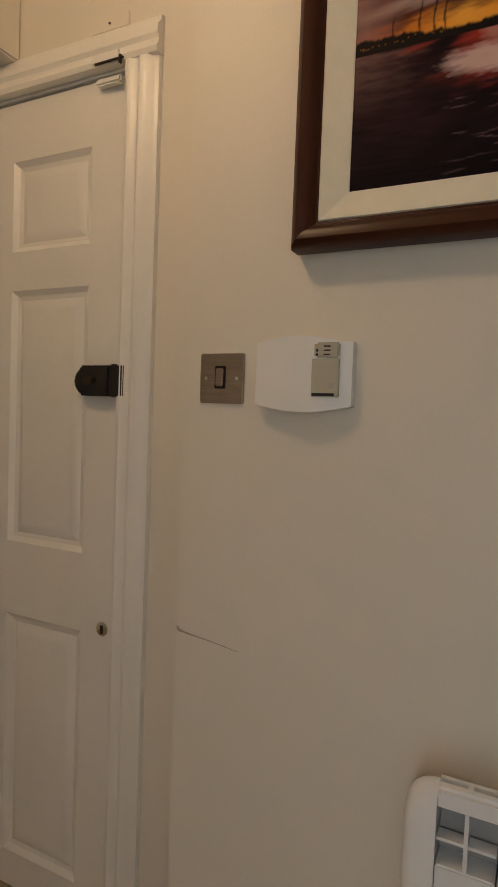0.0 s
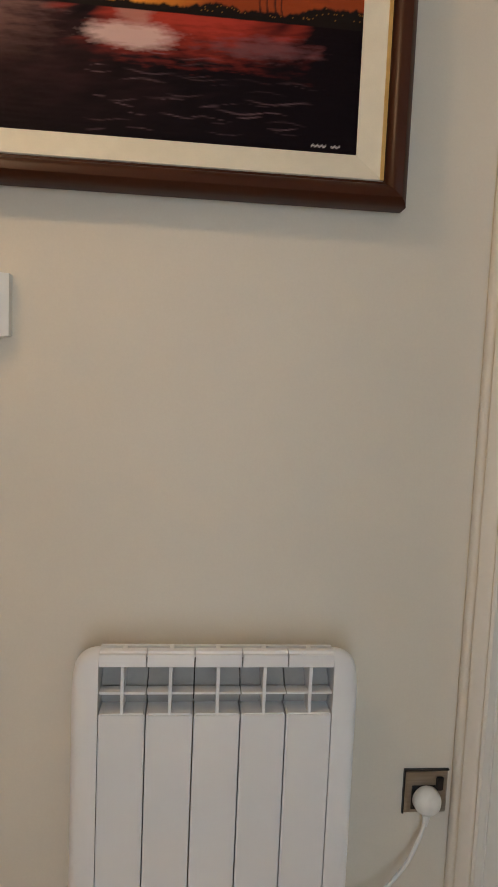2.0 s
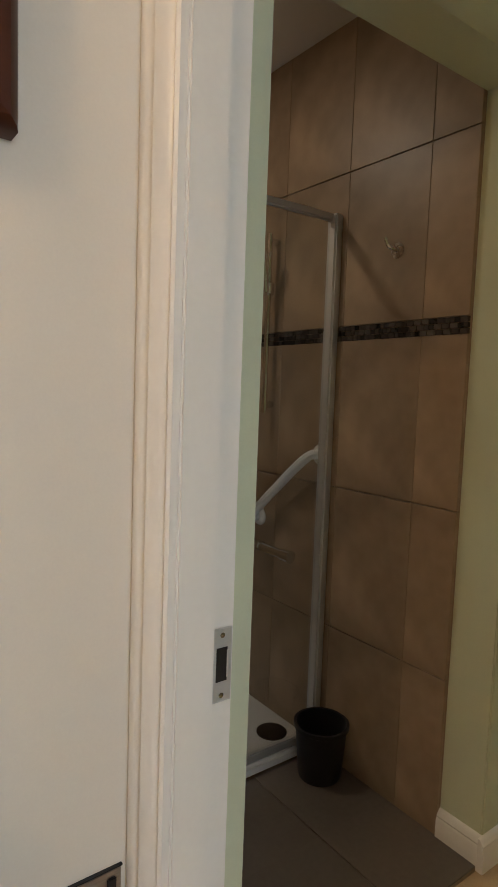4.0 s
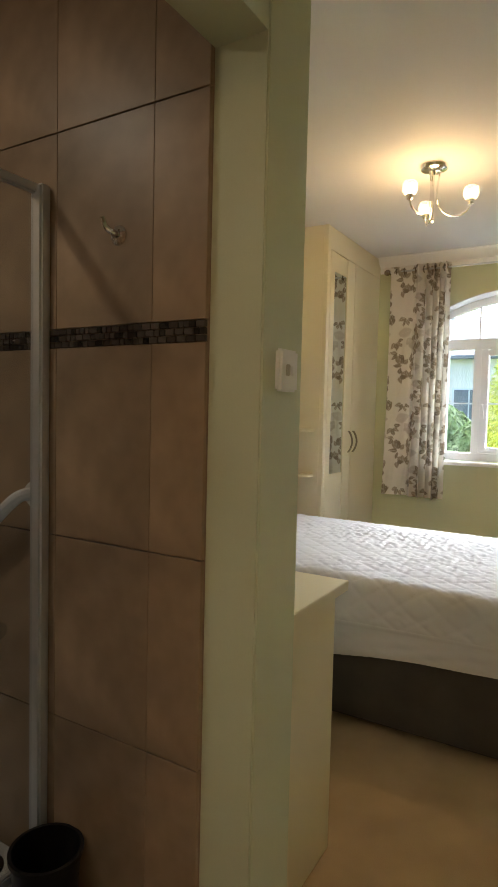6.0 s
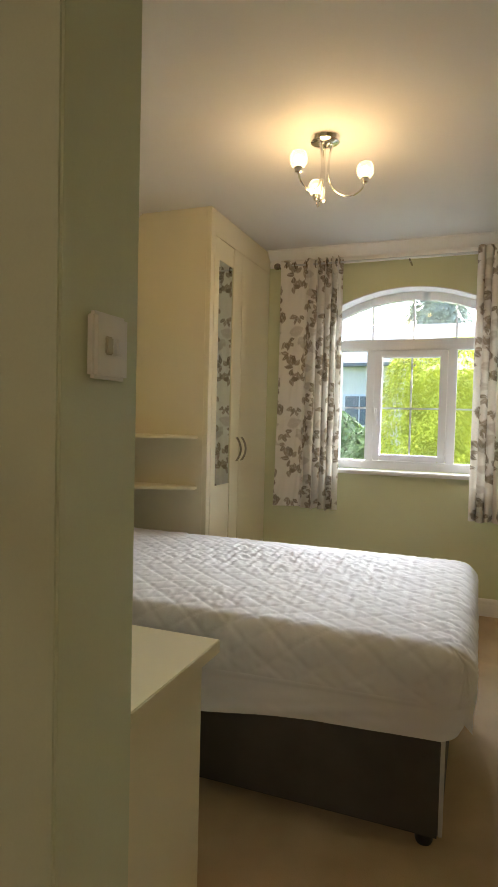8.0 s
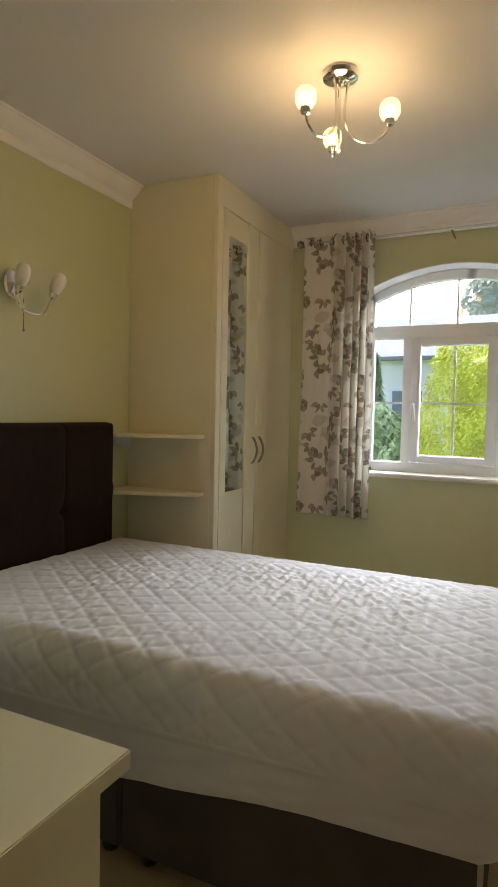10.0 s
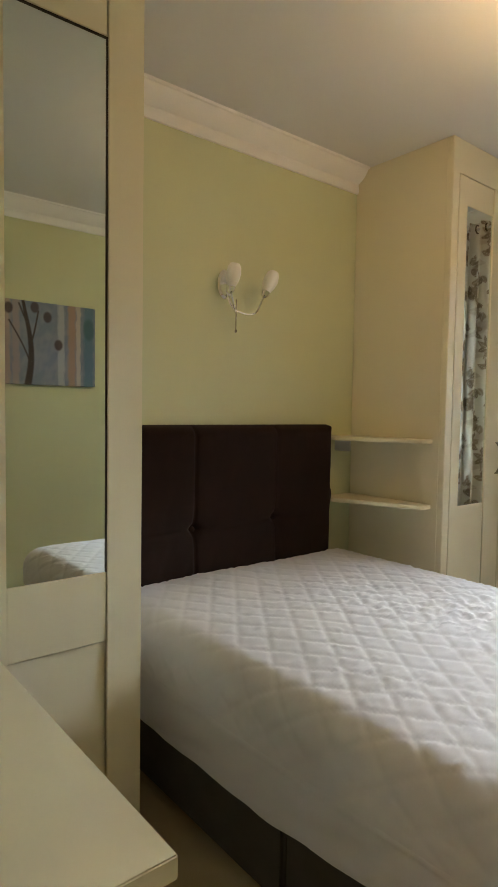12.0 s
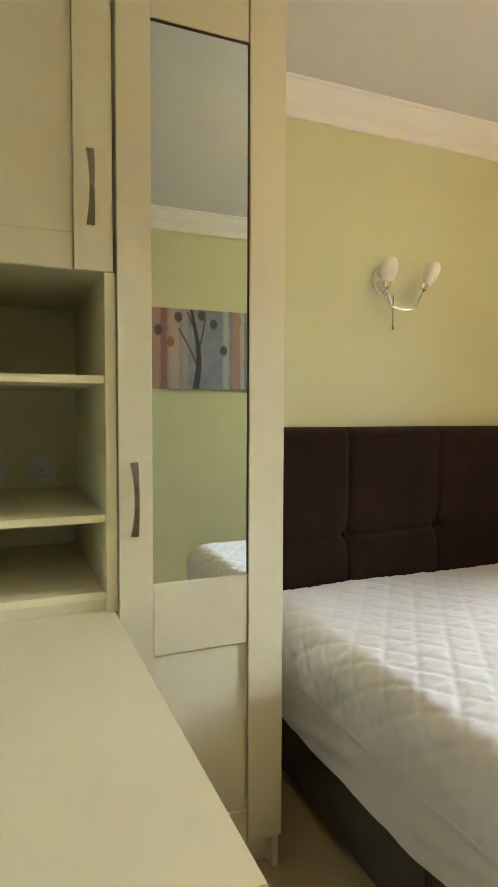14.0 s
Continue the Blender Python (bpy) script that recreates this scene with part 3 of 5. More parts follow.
def frame_piece(side, profile):
    """One mitred length of moulding; the profile is (inwards, out of the wall)."""
    b = bmesh.new()
    ends = []
    for e in (0, 1):
        ring = []
        for d, h in profile:
            if side in "bt":
                x = FX0 + d if e == 0 else FX1 - d
                z = FZ0 + d if side == "b" else FZ1 - d
            else:
                z = FZ0 + d if e == 0 else FZ1 - d
                x = FX0 + d if side == "l" else FX1 - d
            ring.append(b.verts.new((x, HALL_Y - 0.006 + h, z)))
        ends.append(ring)
    k = len(profile)
    for i in range(k):
        b.faces.new((ends[0][i], ends[0][(i + 1) % k], ends[1][(i + 1) % k], ends[1][i]))
    b.faces.new(ends[0])
    b.faces.new(ends[1][::-1])
    return b


for s in "btlr":
    part("frame_rail", frame_piece(s, FP), WOOD, pic, smooth=40)
for s in "btlr":
    part("liner", frame_piece(s, LP), LINER, pic, "cream linen liner", smooth=40)
# gilt on the right side only, widened to stand for warm light there
part("gilt_lit_edge", boxes((FX1 - 0.0465, FX1 - 0.0405, HALL_Y - 0.036, HALL_Y - 0.028, FZ0 + 0.042, FZ1 - 0.042)), GILT, pic, "thin gilt inner edge, doubling as warm light on the liner")


def lerp(a, c, w):
    return a * (1 - w[..., None]) + np.array(c) * w[..., None]


def soft(v, lo, hi):
    return np.clip((v - lo) / (hi - lo), 0, 1)


# the painting: u to the right, v up, both in units of the canvas width
CX0, CX1, CZ0, CZ1 = FX0 + 0.083, FX1 - 0.083, FZ0 + 0.083, FZ1 - 0.083
nu, nv = 300, 200
U, V = np.meshgrid(np.linspace(0, 1, nu), np.linspace(0, (CZ1 - CZ0) / (CX1 - CX0), nv))
hz = 0.355
w1, w2, w3 = waves(U * 2, V * 9, 1, 6), waves(U * 4, V * 30, 2, 6), waves(U * 9, V * 60, 3, 6)
C = np.zeros(U.shape + (3,)) + np.array((0.006, 0.003, 0.005))
water = V < hz
# dark purple water, lighter to the left
C = lerp(C, (0.045, 0.018, 0.022), soft(0.55 - U + 0.25 * w1, 0, 0.7) * soft(V, 0.0, 0.30))
C = lerp(C, (0.42, 0.045, 0.028), soft(V + 0.03 * w2, 0.20, 0.33) * soft(0.17 - np.abs(U - 0.52) * 0.5 + 0.05 * w1, 0.0, 0.10) * 0.95)
C = lerp(C, (0.20, 0.11, 0.10), soft(0.16 - U + 0.06 * w2, 0, 0.16) * soft(V, 0.18, 0.34) * 0.8)
blob = 1 - np.sqrt(((U - 0.36 - 0.02 * w1) / 0.145) ** 2 + ((V - 0.275 - 0.006 * w2) / 0.042) ** 2)
C = lerp(C, (0.66, 0.46, 0.43), soft(blob + 0.12 * w3, -0.05, 0.45) * 0.9)
neck = 1 - np.sqrt(((U - 0.36) / 0.06) ** 2 + ((V - 0.335) / 0.045) ** 2)
C = lerp(C, (0.46, 0.22, 0.18), soft(neck + 0.15 * w3, 0, 0.5) * 0.75)
mauve = 1 - np.sqrt(((U - 0.72 - 0.05 * w1) / 0.16) ** 2 + ((V - 0.27 - 0.012 * w2) / 0.035) ** 2)
C = lerp(C, (0.17, 0.075, 0.085), soft(mauve + 0.2 * w3, -0.1, 0.6) * 0.7)
# ripples
rng = np.random.default_rng(8)
for i in range(46):
    a, c0 = rng.uniform(0.22, 0.85), rng.uniform(0.015, 0.24)
    ln, th, st = rng.uniform(0.02, 0.085), rng.uniform(0.0012, 0.0035), rng.uniform(0.15, 0.6)
    if a > 0.55 and c0 > 0.15:
        st *= 0.4
    band = soft(1 - np.abs(V - c0 - 0.004 * np.sin(U * 40 + i) + 0.02 * (U - a) * np.sin(i)) / th, 0, 1) * soft(1 - np.abs(U - a) / ln, 0, 0.6)
    C = lerp(C, (0.30, 0.18, 0.20), band * st * 0.8)
# sky
S = np.zeros_like(C) + np.array((0.30, 0.055, 0.015))
up = V - hz
S = lerp(S, (0.78, 0.30, 0.035), soft(0.26 - np.abs(U - 0.30 - 0.02 * w1), 0, 0.2) * soft(0.12 - up, 0, 0.09))
S = lerp(S, (0.85, 0.42, 0.06), soft(0.10 - np.abs(U - 0.27), 0, 0.09) * soft(0.09 - np.abs(up - 0.05), 0, 0.06) * 0.8)
S = lerp(S, (0.07, 0.022, 0.020), soft(up + 0.22 * (0.45 - U) * 0.4 + 0.02 * w1 + 0.012 * w2, 0.055, 0.095) * 0.93)
S = lerp(S, (0.42, 0.30, 0.27), soft(0.07 - np.abs(up - 0.085 - 0.05 * U + 0.008 * w1), 0.048, 0.068) * soft(0.42 - np.abs(U - 0.25), 0, 0.3) * 0.8)
S = lerp(S, (0.36, 0.10, 0.05), soft(np.sin(up * 70 + 3 * w1), 0.3, 1) * soft(up, 0.09, 0.14) * 0.6)
S = lerp(S, (0.33, 0.19, 0.17), soft(0.13 - U, 0, 0.1) * 0.6)
S = lerp(S, (0.50, 0.38, 0.34), soft(up, 0.15, 0.2) * soft(w1, 0.1, 0.7) * 0.7)
C = np.where(water[..., None], C, S)
# far bank, bushes and tree trunks
bank = hz + 0.006 + 0.010 * np.abs(waves(U * 6, V * 0, 5, 6)) + 0.028 * soft(U, 0.78, 0.86) + 0.014 * soft(0.2 - U, 0, 0.1) + 0.016 * soft(0.07 - np.abs(U - 0.58), 0, 0.06)
C = lerp(C, (0.012, 0.009, 0.008), soft(bank - V, -0.002, 0.004) * (V > hz - 0.012))
C = lerp(C, (0.45, 0.20, 0.03), (waves(U * 60, V * 60, 6, 4) > 0.75) * soft(bank - V, 0, 0.006) * (V > hz) * 0.6)
for x, wd, h in ((0.705, 0.0035, 0.16), (0.725, 0.0035, 0.17), (0.748, 0.004, 0.15), (0.765, 0.003, 0.13), (0.165, 0.003, 0.10), (0.20, 0.0035, 0.12), (0.225, 0.003, 0.10), (0.10, 0.003, 0.07)):
    C = lerp(C, (0.018, 0.010, 0.010), soft(1 - np.abs(U - x - 0.003 * np.sin(V * 60)) / wd, 0, 0.5) * (V > hz) * soft(h - up, 0, 0.02) * 0.85)
# the signature is only two pale strokes
for x, ln in ((0.885, 0.022), (0.935, 0.014)):
    C = lerp(C, (0.55, 0.50, 0.48), soft(1 - np.abs(V - 0.022 - 0.002 * np.sin(U * 500)) / 0.0035, 0, 0.6) * (np.abs(U - x) < ln))
P = np.stack([CX0 + U * (CX1 - CX0), np.full(U.shape, HALL_Y - 0.0175) + 0.0004 * w3, CZ0 + V * (CX1 - CX0)], -1)
grid_mesh("canvas", P, OIL, C, pic, "dark lake under an orange and red sunset sky")

# ---- electric radiator ----
RX0, RX1, RZ0, RZ1, RY0, RY1 = 0.057, 0.582, 0.140, 0.757, 1.088, 1.196
rad = thing("electric_radiator", (0.318, 1.14, 0.0), "white enamelled wall-hung electric panel radiator", "radiator")
GX0, GX1, GZ0, GZ1 = 0.111, 0.528, 0.643, 0.731
SECT = [0.106, 0.191, 0.277, 0.363, 0.447, 0.533]
b = bmesh.new()
box(b, GX0 + 0.002, GX1 - 0.002, 1.160, 1.180, GZ0 - 0.01, GZ1 - 0.022)
part("core", b, SLOT, rad)
for e in (0, 1):
    # rounded shoulder, thinner towards the edge
    b = bmesh.new()
    xi, xo, sg = (SECT[0], RX0, -1) if e == 0 else (SECT[5], RX1, 1)
    rings = []
    for k in range(9):
        t = k / 8
        xx = xi + (xo - xi) * math.sin(t * math.pi / 2)
        fall = 1 - math.cos(t * math.pi / 2)
        top, yf, yb = RZ1 - 0.055 * fall ** 1.2, RY0 + 0.022 * fall ** 2, RY1 - 0.012 * fall ** 2
        ring = [(yf, RZ0), (yf, top - 0.032), (yf + 0.003, top - 0.018), (yf + 0.010, top - 0.006), (yf + 0.022, top), (yf + 0.036, top - 0.003), (yb, top - 0.058), (yb, RZ0)]
        rings.append([b.verts.new((xx, y, z)) for y, z in ring])
    for p, q in zip(rings, rings[1:]):
        for k in range(8):
            b.faces.new((p[k], p[(k + 1) % 8], q[(k + 1) % 8], q[k]))
    b.faces.new(rings[0])
    b.faces.new(rings[-1][::-1])
    part("end_cap", b, RADIATOR, rad, smooth=60)
for x0, x1 in zip(SECT, SECT[1:]):
    b = bmesh.new()
    box(b, x0 + 0.0012, x1 - 0.0012, RY0, 1.180, RZ0 + 0.01, GZ0, r=0.003)
    part("fin", b, RADIATOR, rad)
    b = bmesh.new()
    prism(b, [(RY0, GZ1), (RY0 + 0.001, GZ1 + 0.022), (RY0 + 0.008, RZ1 - 0.004), (1.098, RZ1), (1.108, RZ1 + 0.001), (1.108, GZ1)], "x", x0 + 0.0012, x1 - 0.0012)
    part("top_fin", b, RADIATOR, rad, smooth=50)
    xm = (x0 + x1) / 2
    # sloping louvre, greyed to imitate shade in the outlet, and a white rib
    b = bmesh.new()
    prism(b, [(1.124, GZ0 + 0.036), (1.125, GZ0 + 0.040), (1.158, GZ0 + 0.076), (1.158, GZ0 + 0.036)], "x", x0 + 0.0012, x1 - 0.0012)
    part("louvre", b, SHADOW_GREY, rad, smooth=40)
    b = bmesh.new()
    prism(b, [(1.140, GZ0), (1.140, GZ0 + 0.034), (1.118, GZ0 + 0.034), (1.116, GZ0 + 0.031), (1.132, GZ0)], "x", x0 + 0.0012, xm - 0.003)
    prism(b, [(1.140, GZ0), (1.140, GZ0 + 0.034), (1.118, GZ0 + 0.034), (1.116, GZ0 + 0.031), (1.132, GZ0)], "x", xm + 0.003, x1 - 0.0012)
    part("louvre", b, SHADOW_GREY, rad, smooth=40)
    part("rib", boxes((xm - 0.003, xm + 0.003, RY0 + 0.001, 1.158, GZ0, GZ1), r=0.001), RADIATOR, rad)
    part("cross_rib", boxes((x0 + 0.0012, x1 - 0.0012, RY0 + 0.004, 1.118, GZ0 + 0.0345, GZ0 + 0.039), r=0.001), RADIATOR, rad)
part("top_back", prism(bmesh.new(), [(1.120, GZ1 + 0.004), (1.120, RZ1), (1.130, RZ1 - 0.001), (1.138, RZ1 - 0.008), (RY1, RZ1 - 0.060), (RY1, GZ1 - 0.04)], "x", SECT[0], SECT[5]), RADIATOR, rad)
# slot bed coloured dark in place of real shade
part("slot_bed", boxes((SECT[0] + 0.012, SECT[5] - 0.012, 1.107, 1.1205, GZ1, RZ1 - 0.022)), SLOT, rad)
for i in range(5):
    x = 0.150 + 0.0845 * i
    part("slot_bridge", boxes((x - 0.004, x + 0.004, 1.1078, 1.1203, RZ1 - 0.014, RZ1 + 0.0004)), RADIATOR, rad)
part("control_strip", boxes((RX1 - 0.004, RX1 + 0.0035, 1.118, 1.152, 0.42, 0.60), r=0.006), PLASTIC, rad, "raised control strip with buttons")
for z in (0.445, 0.475, 0.515, 0.545, 0.575):
    part("button", boxes((RX1 + 0.002, RX1 + 0.006, 1.126, 1.144, z - 0.008, z + 0.008), r=0.003), SHADOW_GREY if z in (0.475, 0.545) else PLASTIC, rad)
for x in (0.16, 0.48):
    part("bracket", boxes((x - 0.015, x + 0.015, RY1 - 0.002, HALL_Y, 0.30, 0.62)), RADIATOR, rad)

place(rad, (0.4106, 1.1674, 0.0714), 0.892)

sk = thing("wall_socket", (0.764, HALL_Y, 0.385), "brushed steel single wall socket with dark insert", "socket")
part("plate", boxes((0.720, 0.806, HALL_Y - 0.005, HALL_Y, 0.342, 0.428), r=0.002), BRUSHED, sk)
part("insert", boxes((0.735, 0.783, HALL_Y - 0.0065, HALL_Y - 0.004, 0.350, 0.398), r=0.001), DARK, sk)
part("rocker", boxes((0.782, 0.797, HALL_Y - 0.009, HALL_Y - 0.004, 0.388, 0.416), r=0.002), DARK, sk)
part("rim", boxes((0.7185, 0.7212, HALL_Y - 0.0055, HALL_Y, 0.341, 0.429), (0.7185, 0.8075, HALL_Y - 0.0055, HALL_Y, 0.4275, 0.430)), DARK, sk)
place(sk, (0.8205, HALL_Y, 0.4265), 0.98)
plug = thing("mains_plug", (0.762, HALL_Y - 0.02, 0.37), "white mains plug with a hanging white cable", "plug")
part("body", lathe(bmesh.new(), [(0.0, 0.0), (0.0245, 0.0), (0.0265, 0.003), (0.026, 0.014), (0.022, 0.022), (0.013, 0.027), (0.0, 0.029)], pose(0.762, HALL_Y - 0.0066, 0.374, 90), 28), PLASTIC, plug, smooth=40)
part("cable_grip", tube(bmesh.new(), [(0.760, HALL_Y - 0.022, 0.353), (0.757, HALL_Y - 0.022, 0.330)], (0.008, 0.005)), PLASTIC, plug)
part("cable", tube(bmesh.new(), [(0.757, HALL_Y - 0.022, 0.335), (0.747, HALL_Y - 0.025, 0.305), (0.719, HALL_Y - 0.036, 0.262), (0.668, HALL_Y - 0.045, 0.215), (0.600, HALL_Y - 0.050, 0.180), (0.520, HALL_Y - 0.050, 0.165)], 0.0035), PLASTIC, plug)

place(plug, (0.8190, HALL_Y - 0.02, 0.4115))

# ---- hall ceiling lamp ----
hl = thing("pendant_lamp", (-0.40, 0.58, 2.2), "plain hall pendant lamp holder on a white cord", "lamp")
part("cord", tube(bmesh.new(), [(-0.40, 0.58, 2.30), (-0.40, 0.58, CEIL)], 0.004), PLASTIC, hl)
part("lampholder", lathe(bmesh.new(), [(0.012, 0.0), (0.020, 0.01), (0.020, 0.04), (0.008, 0.055)], pose(-0.40, 0.58, 2.275), 16), PLASTIC, hl)

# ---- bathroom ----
# ceiling ring added round the unseen fill lamp
bl = thing("fill_lamp_ring", (1.0, 2.30, 2.30), "small round white ring added for the unseen bathroom fill lamp", "lamp")
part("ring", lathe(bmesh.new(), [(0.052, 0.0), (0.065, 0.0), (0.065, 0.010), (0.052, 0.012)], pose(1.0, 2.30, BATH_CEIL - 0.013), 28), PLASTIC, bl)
shower = thing("shower_screen", (1.55, 1.836, BATH_FLOOR), "clear glass shower screen in a chrome frame", "shower screen")
part("pane", boxes((1.10, 1.812, 1.833, 1.839, 0.075, 1.727)), SHOWER_GLASS, shower, "clear grey glass pane").visible_shadow = False
part("upright", boxes((1.805, 1.838, 1.809, 1.853, 0.052, 1.747), r=0.006), ALUMINIUM, shower)
part("top_rail", boxes((1.06, 1.838, 1.825, 1.847, 1.724, 1.747), r=0.004), ALUMINIUM, shower)
part("bottom_rail", boxes((1.06, 1.838, 1.825, 1.847, 0.050, 0.078), r=0.004), ALUMINIUM, shower)
tray = thing("shower_tray", (1.2, 2.27, BATH_FLOOR), "white acrylic shower tray with round drain", "shower tray")
part("front_edge", boxes((0.556, 1.838, 1.815, 1.866, BATH_FLOOR, 0.051), r=0.010, seg=3), TRAY, tray)
part("floor", boxes((0.556, 1.838, 1.867, 2.715, BATH_FLOOR, 0.034), r=0.006), TRAY, tray)
part("drain", lathe(bmesh.new(), [(0.052, 0), (0.052, 0.005), (0.042, 0.008), (0, 0.008)], pose(1.745, 1.952, 0.033), 24), BROWN_METAL, tray, "dark round drain cover")
rail = thing("shower_rail", (1.82, 2.13, 1.4), "chrome shower riser rail with hand shower", "shower")
part("rod", tube(bmesh.new(), [(1.80, 2.13, 1.12), (1.80, 2.13, 1.74)], 0.010), CHROME, rail)
for z in (1.149, 1.715):
    part("bracket", tube(bmesh.new(), [(1.80, 2.13, z), (1.837, 2.13, z)], 0.012), CHROME, rail)
part("slider", lathe(bmesh.new(), [(0.014, -0.022), (0.020, -0.018), (0.020, 0.018), (0.014, 0.022)], pose(1.80, 2.13, 1.552), 16), CHROME, rail)
part("hand_shower", tube(bmesh.new(), [(1.785, 2.125, 1.54), (1.765, 2.115, 1.61), (1.735, 2.105, 1.68)], (0.011, 0.020)), CHROME, rail)
grab = thing("grab_rail", (1.82, 2.02, 0.87), "white plastic grab rail slanting up the shower wall", "grab rail")
part("bar", tube(bmesh.new(), [(1.835, 2.175, 0.735), (1.79, 2.165, 0.745), (1.785, 2.02, 0.872), (1.79, 1.885, 0.985), (1.835, 1.865, 0.996)], 0.016), PLASTIC, grab)
for y, z in ((2.175, 0.735), (1.865, 0.996)):
    part("flange", lathe(bmesh.new(), [(0.035, 0), (0.032, 0.010), (0.018, 0.014)], pose(1.8375, y, z, 0, -90, 0), 20), PLASTIC, grab)
tap = thing("shower_valve", (1.80, 2.04, 0.638), "chrome bar shower mixer valve", "tap")
part("bar", tube(bmesh.new(), [(1.795, 1.975, 0.638), (1.795, 2.125, 0.638)], 0.017, 16), CHROME, tap)
for y in (1.968, 2.132):
    part("knob", tube(bmesh.new(), [(1.795, y - 0.020, 0.638), (1.795, y + 0.020, 0.638)], 0.022, 16), CHROME, tap)
for y in (2.01, 2.09):
    part("inlet", tube(bmesh.new(), [(1.795, y, 0.638), (1.838, y, 0.638)], 0.012), CHROME, tap)
bin_ = thing("waste_bin", (1.750, 1.716, BATH_FLOOR), "small black plastic waste bin by the tiled wall", "bin")
part("bucket", lathe(bmesh.new(), [(0.064, 0), (0.067, 0.008), (0.080, 0.156), (0.086, 0.160), (0.086, 0.171), (0.078, 0.171), (0.064, 0.016), (0, 0.012)], pose(1.750, 1.716, BATH_FLOOR), 32), DARK, bin_)
hook = thing("robe_hook", (1.82, 1.588, 1.61), "chrome robe hook on the tiled wall", "hook")
part("rose", lathe(bmesh.new(), [(0.022, 0), (0.022, 0.006), (0.012, 0.010)], pose(1.8385, 1.588, 1.600, 0, -90, 0), 20), CHROME, hook)
part("arm", tube(bmesh.new(), [(1.835, 1.588, 1.602), (1.819, 1.590, 1.603), (1.805, 1.598, 1.611), (1.801, 1.606, 1.633)], (0.008, 0.006)), CHROME, hook)

lsw = thing("light_switch", (1.934, 1.222, 1.302), "white plastic light switch plate with two rockers", "switch")
part("plate", boxes((1.900, 1.978, 1.206, 1.222, 1.259, 1.346), r=0.005), PLASTIC, lsw)
for x in (1.928, 1.952):
    part("rocker", boxes((x - 0.008, x + 0.008, 1.202, 1.207, 1.291, 1.315), r=0.002), LABEL_GREY if x < 1.94 else PLASTIC, lsw)

# ---- window ----
FXW = EAST + 0.14
win = thing("window_1", (FXW, WC, SILL), "white arched window with glazing bars and a centre casement", "window")
win["kind"] = "structure"
WF, GT = 0.055, 1.745
outer = arch(WH - 0.004, TOP - 0.008, RAD, SILL + 0.02)
inner = arch(WH - 0.052, TOP - 0.062, RAD, GT + 0.035)


def arch_ring(b, x0, x1, o, i):
    for k in range(2, len(o) - 1):
        prism(b, [o[k], o[k + 1], i[k + 1], i[k]], "x", x0, x1)
    return b


b = arch_ring(bmesh.new(), FXW, FXW + 0.06, outer, inner)
bmesh.ops.remove_doubles(b, verts=b.verts[:], dist=0.0002)
part("arched_head", b, UPVC, win, smooth=20)
for s in (-1, 1):
    y0, y1 = sorted((WC + s * (WH - 0.004), WC + s * (WH - 0.052)))
    part("side_frame", boxes((FXW, FXW + 0.06, y0, y1, SILL + 0.02, TOP - 0.135), r=0.004), UPVC, win)
part("bottom_frame", boxes((FXW, FXW + 0.06, WC - WH + 0.052, WC + WH - 0.052, SILL + 0.001, 0.945), r=0.004), UPVC, win)
part("transom", boxes((FXW - 0.002, FXW + 0.06, WC - WH + 0.052, WC + WH - 0.052, 1.705, GT + 0.035), r=0.004), UPVC, win)
for y0, y1 in ((1.43, 1.487), (0.893, 0.95)):
    part("mullion", boxes((FXW - 0.001, FXW + 0.06, y0, y1, 0.945, 1.705), r=0.004), UPVC, win)
case = part("casement", boxes((FXW - 0.016, FXW + 0.05, 0.952, 1.000, 0.948, 1.702), (FXW - 0.016, FXW + 0.05, 1.382, 1.428, 0.948, 1.702),
                              (FXW - 0.016, FXW + 0.05, 1.000, 1.382, 0.948, 0.990), (FXW - 0.016, FXW + 0.05, 1.000, 1.382, 1.655, 1.702), r=0.005), UPVC, win)
part("handle", tube(bmesh.new(), [(FXW - 0.02, 1.412, 1.30), (FXW - 0.045, 1.412, 1.295), (FXW - 0.05, 1.405, 1.25), (FXW - 0.05, 1.402, 1.20)], 0.008), UPVC, case)
for q in ((1.179, 1.191, 0.990, 1.655), (1.000, 1.382, 1.303, 1.315)):
    part("glazing_bar", boxes((FXW + 0.016, FXW + 0.028, *q)), UPVC, win)
for y0, y1 in ((1.487, 1.672), (0.708, 0.893)):
    part("glazing_bar", boxes((FXW + 0.016, FXW + 0.028, y0, y1, 1.303, 1.315)), UPVC, win)
for y in (0.905, 1.18, 1.455):
    top = TOP - 0.062 - RAD + math.sqrt(RAD * RAD - (y - WC) ** 2)
    part("glazing_bar", boxes((FXW + 0.016, FXW + 0.028, y - 0.006, y + 0.006, GT + 0.03, top + 0.005)), UPVC, win)
for y0, y1, z0, z1 in ((1.000, 1.382, 0.990, 1.655), (1.487, 1.672, 0.945, 1.705), (0.708, 0.893, 0.945, 1.705)):
    part("pane", boxes((FXW + 0.030, FXW + 0.034, y0 - 0.008, y1 + 0.008, z0 - 0.008, z1 + 0.008)), PANE, win).visible_shadow = False
part("pane", prism(bmesh.new(), arch(WH - 0.045, TOP - 0.056, RAD, GT + 0.03), "x", FXW + 0.030, FXW + 0.034), PANE, win).visible_shadow = False
part("window_sill", boxes((EAST - 0.045, FXW, WC - WH - 0.03, WC + WH + 0.03, SILL - 0.025, SILL), r=0.006), GLOSS, win, "white painted sill board")

# ---- curtains ----
rng = np.random.default_rng(21)


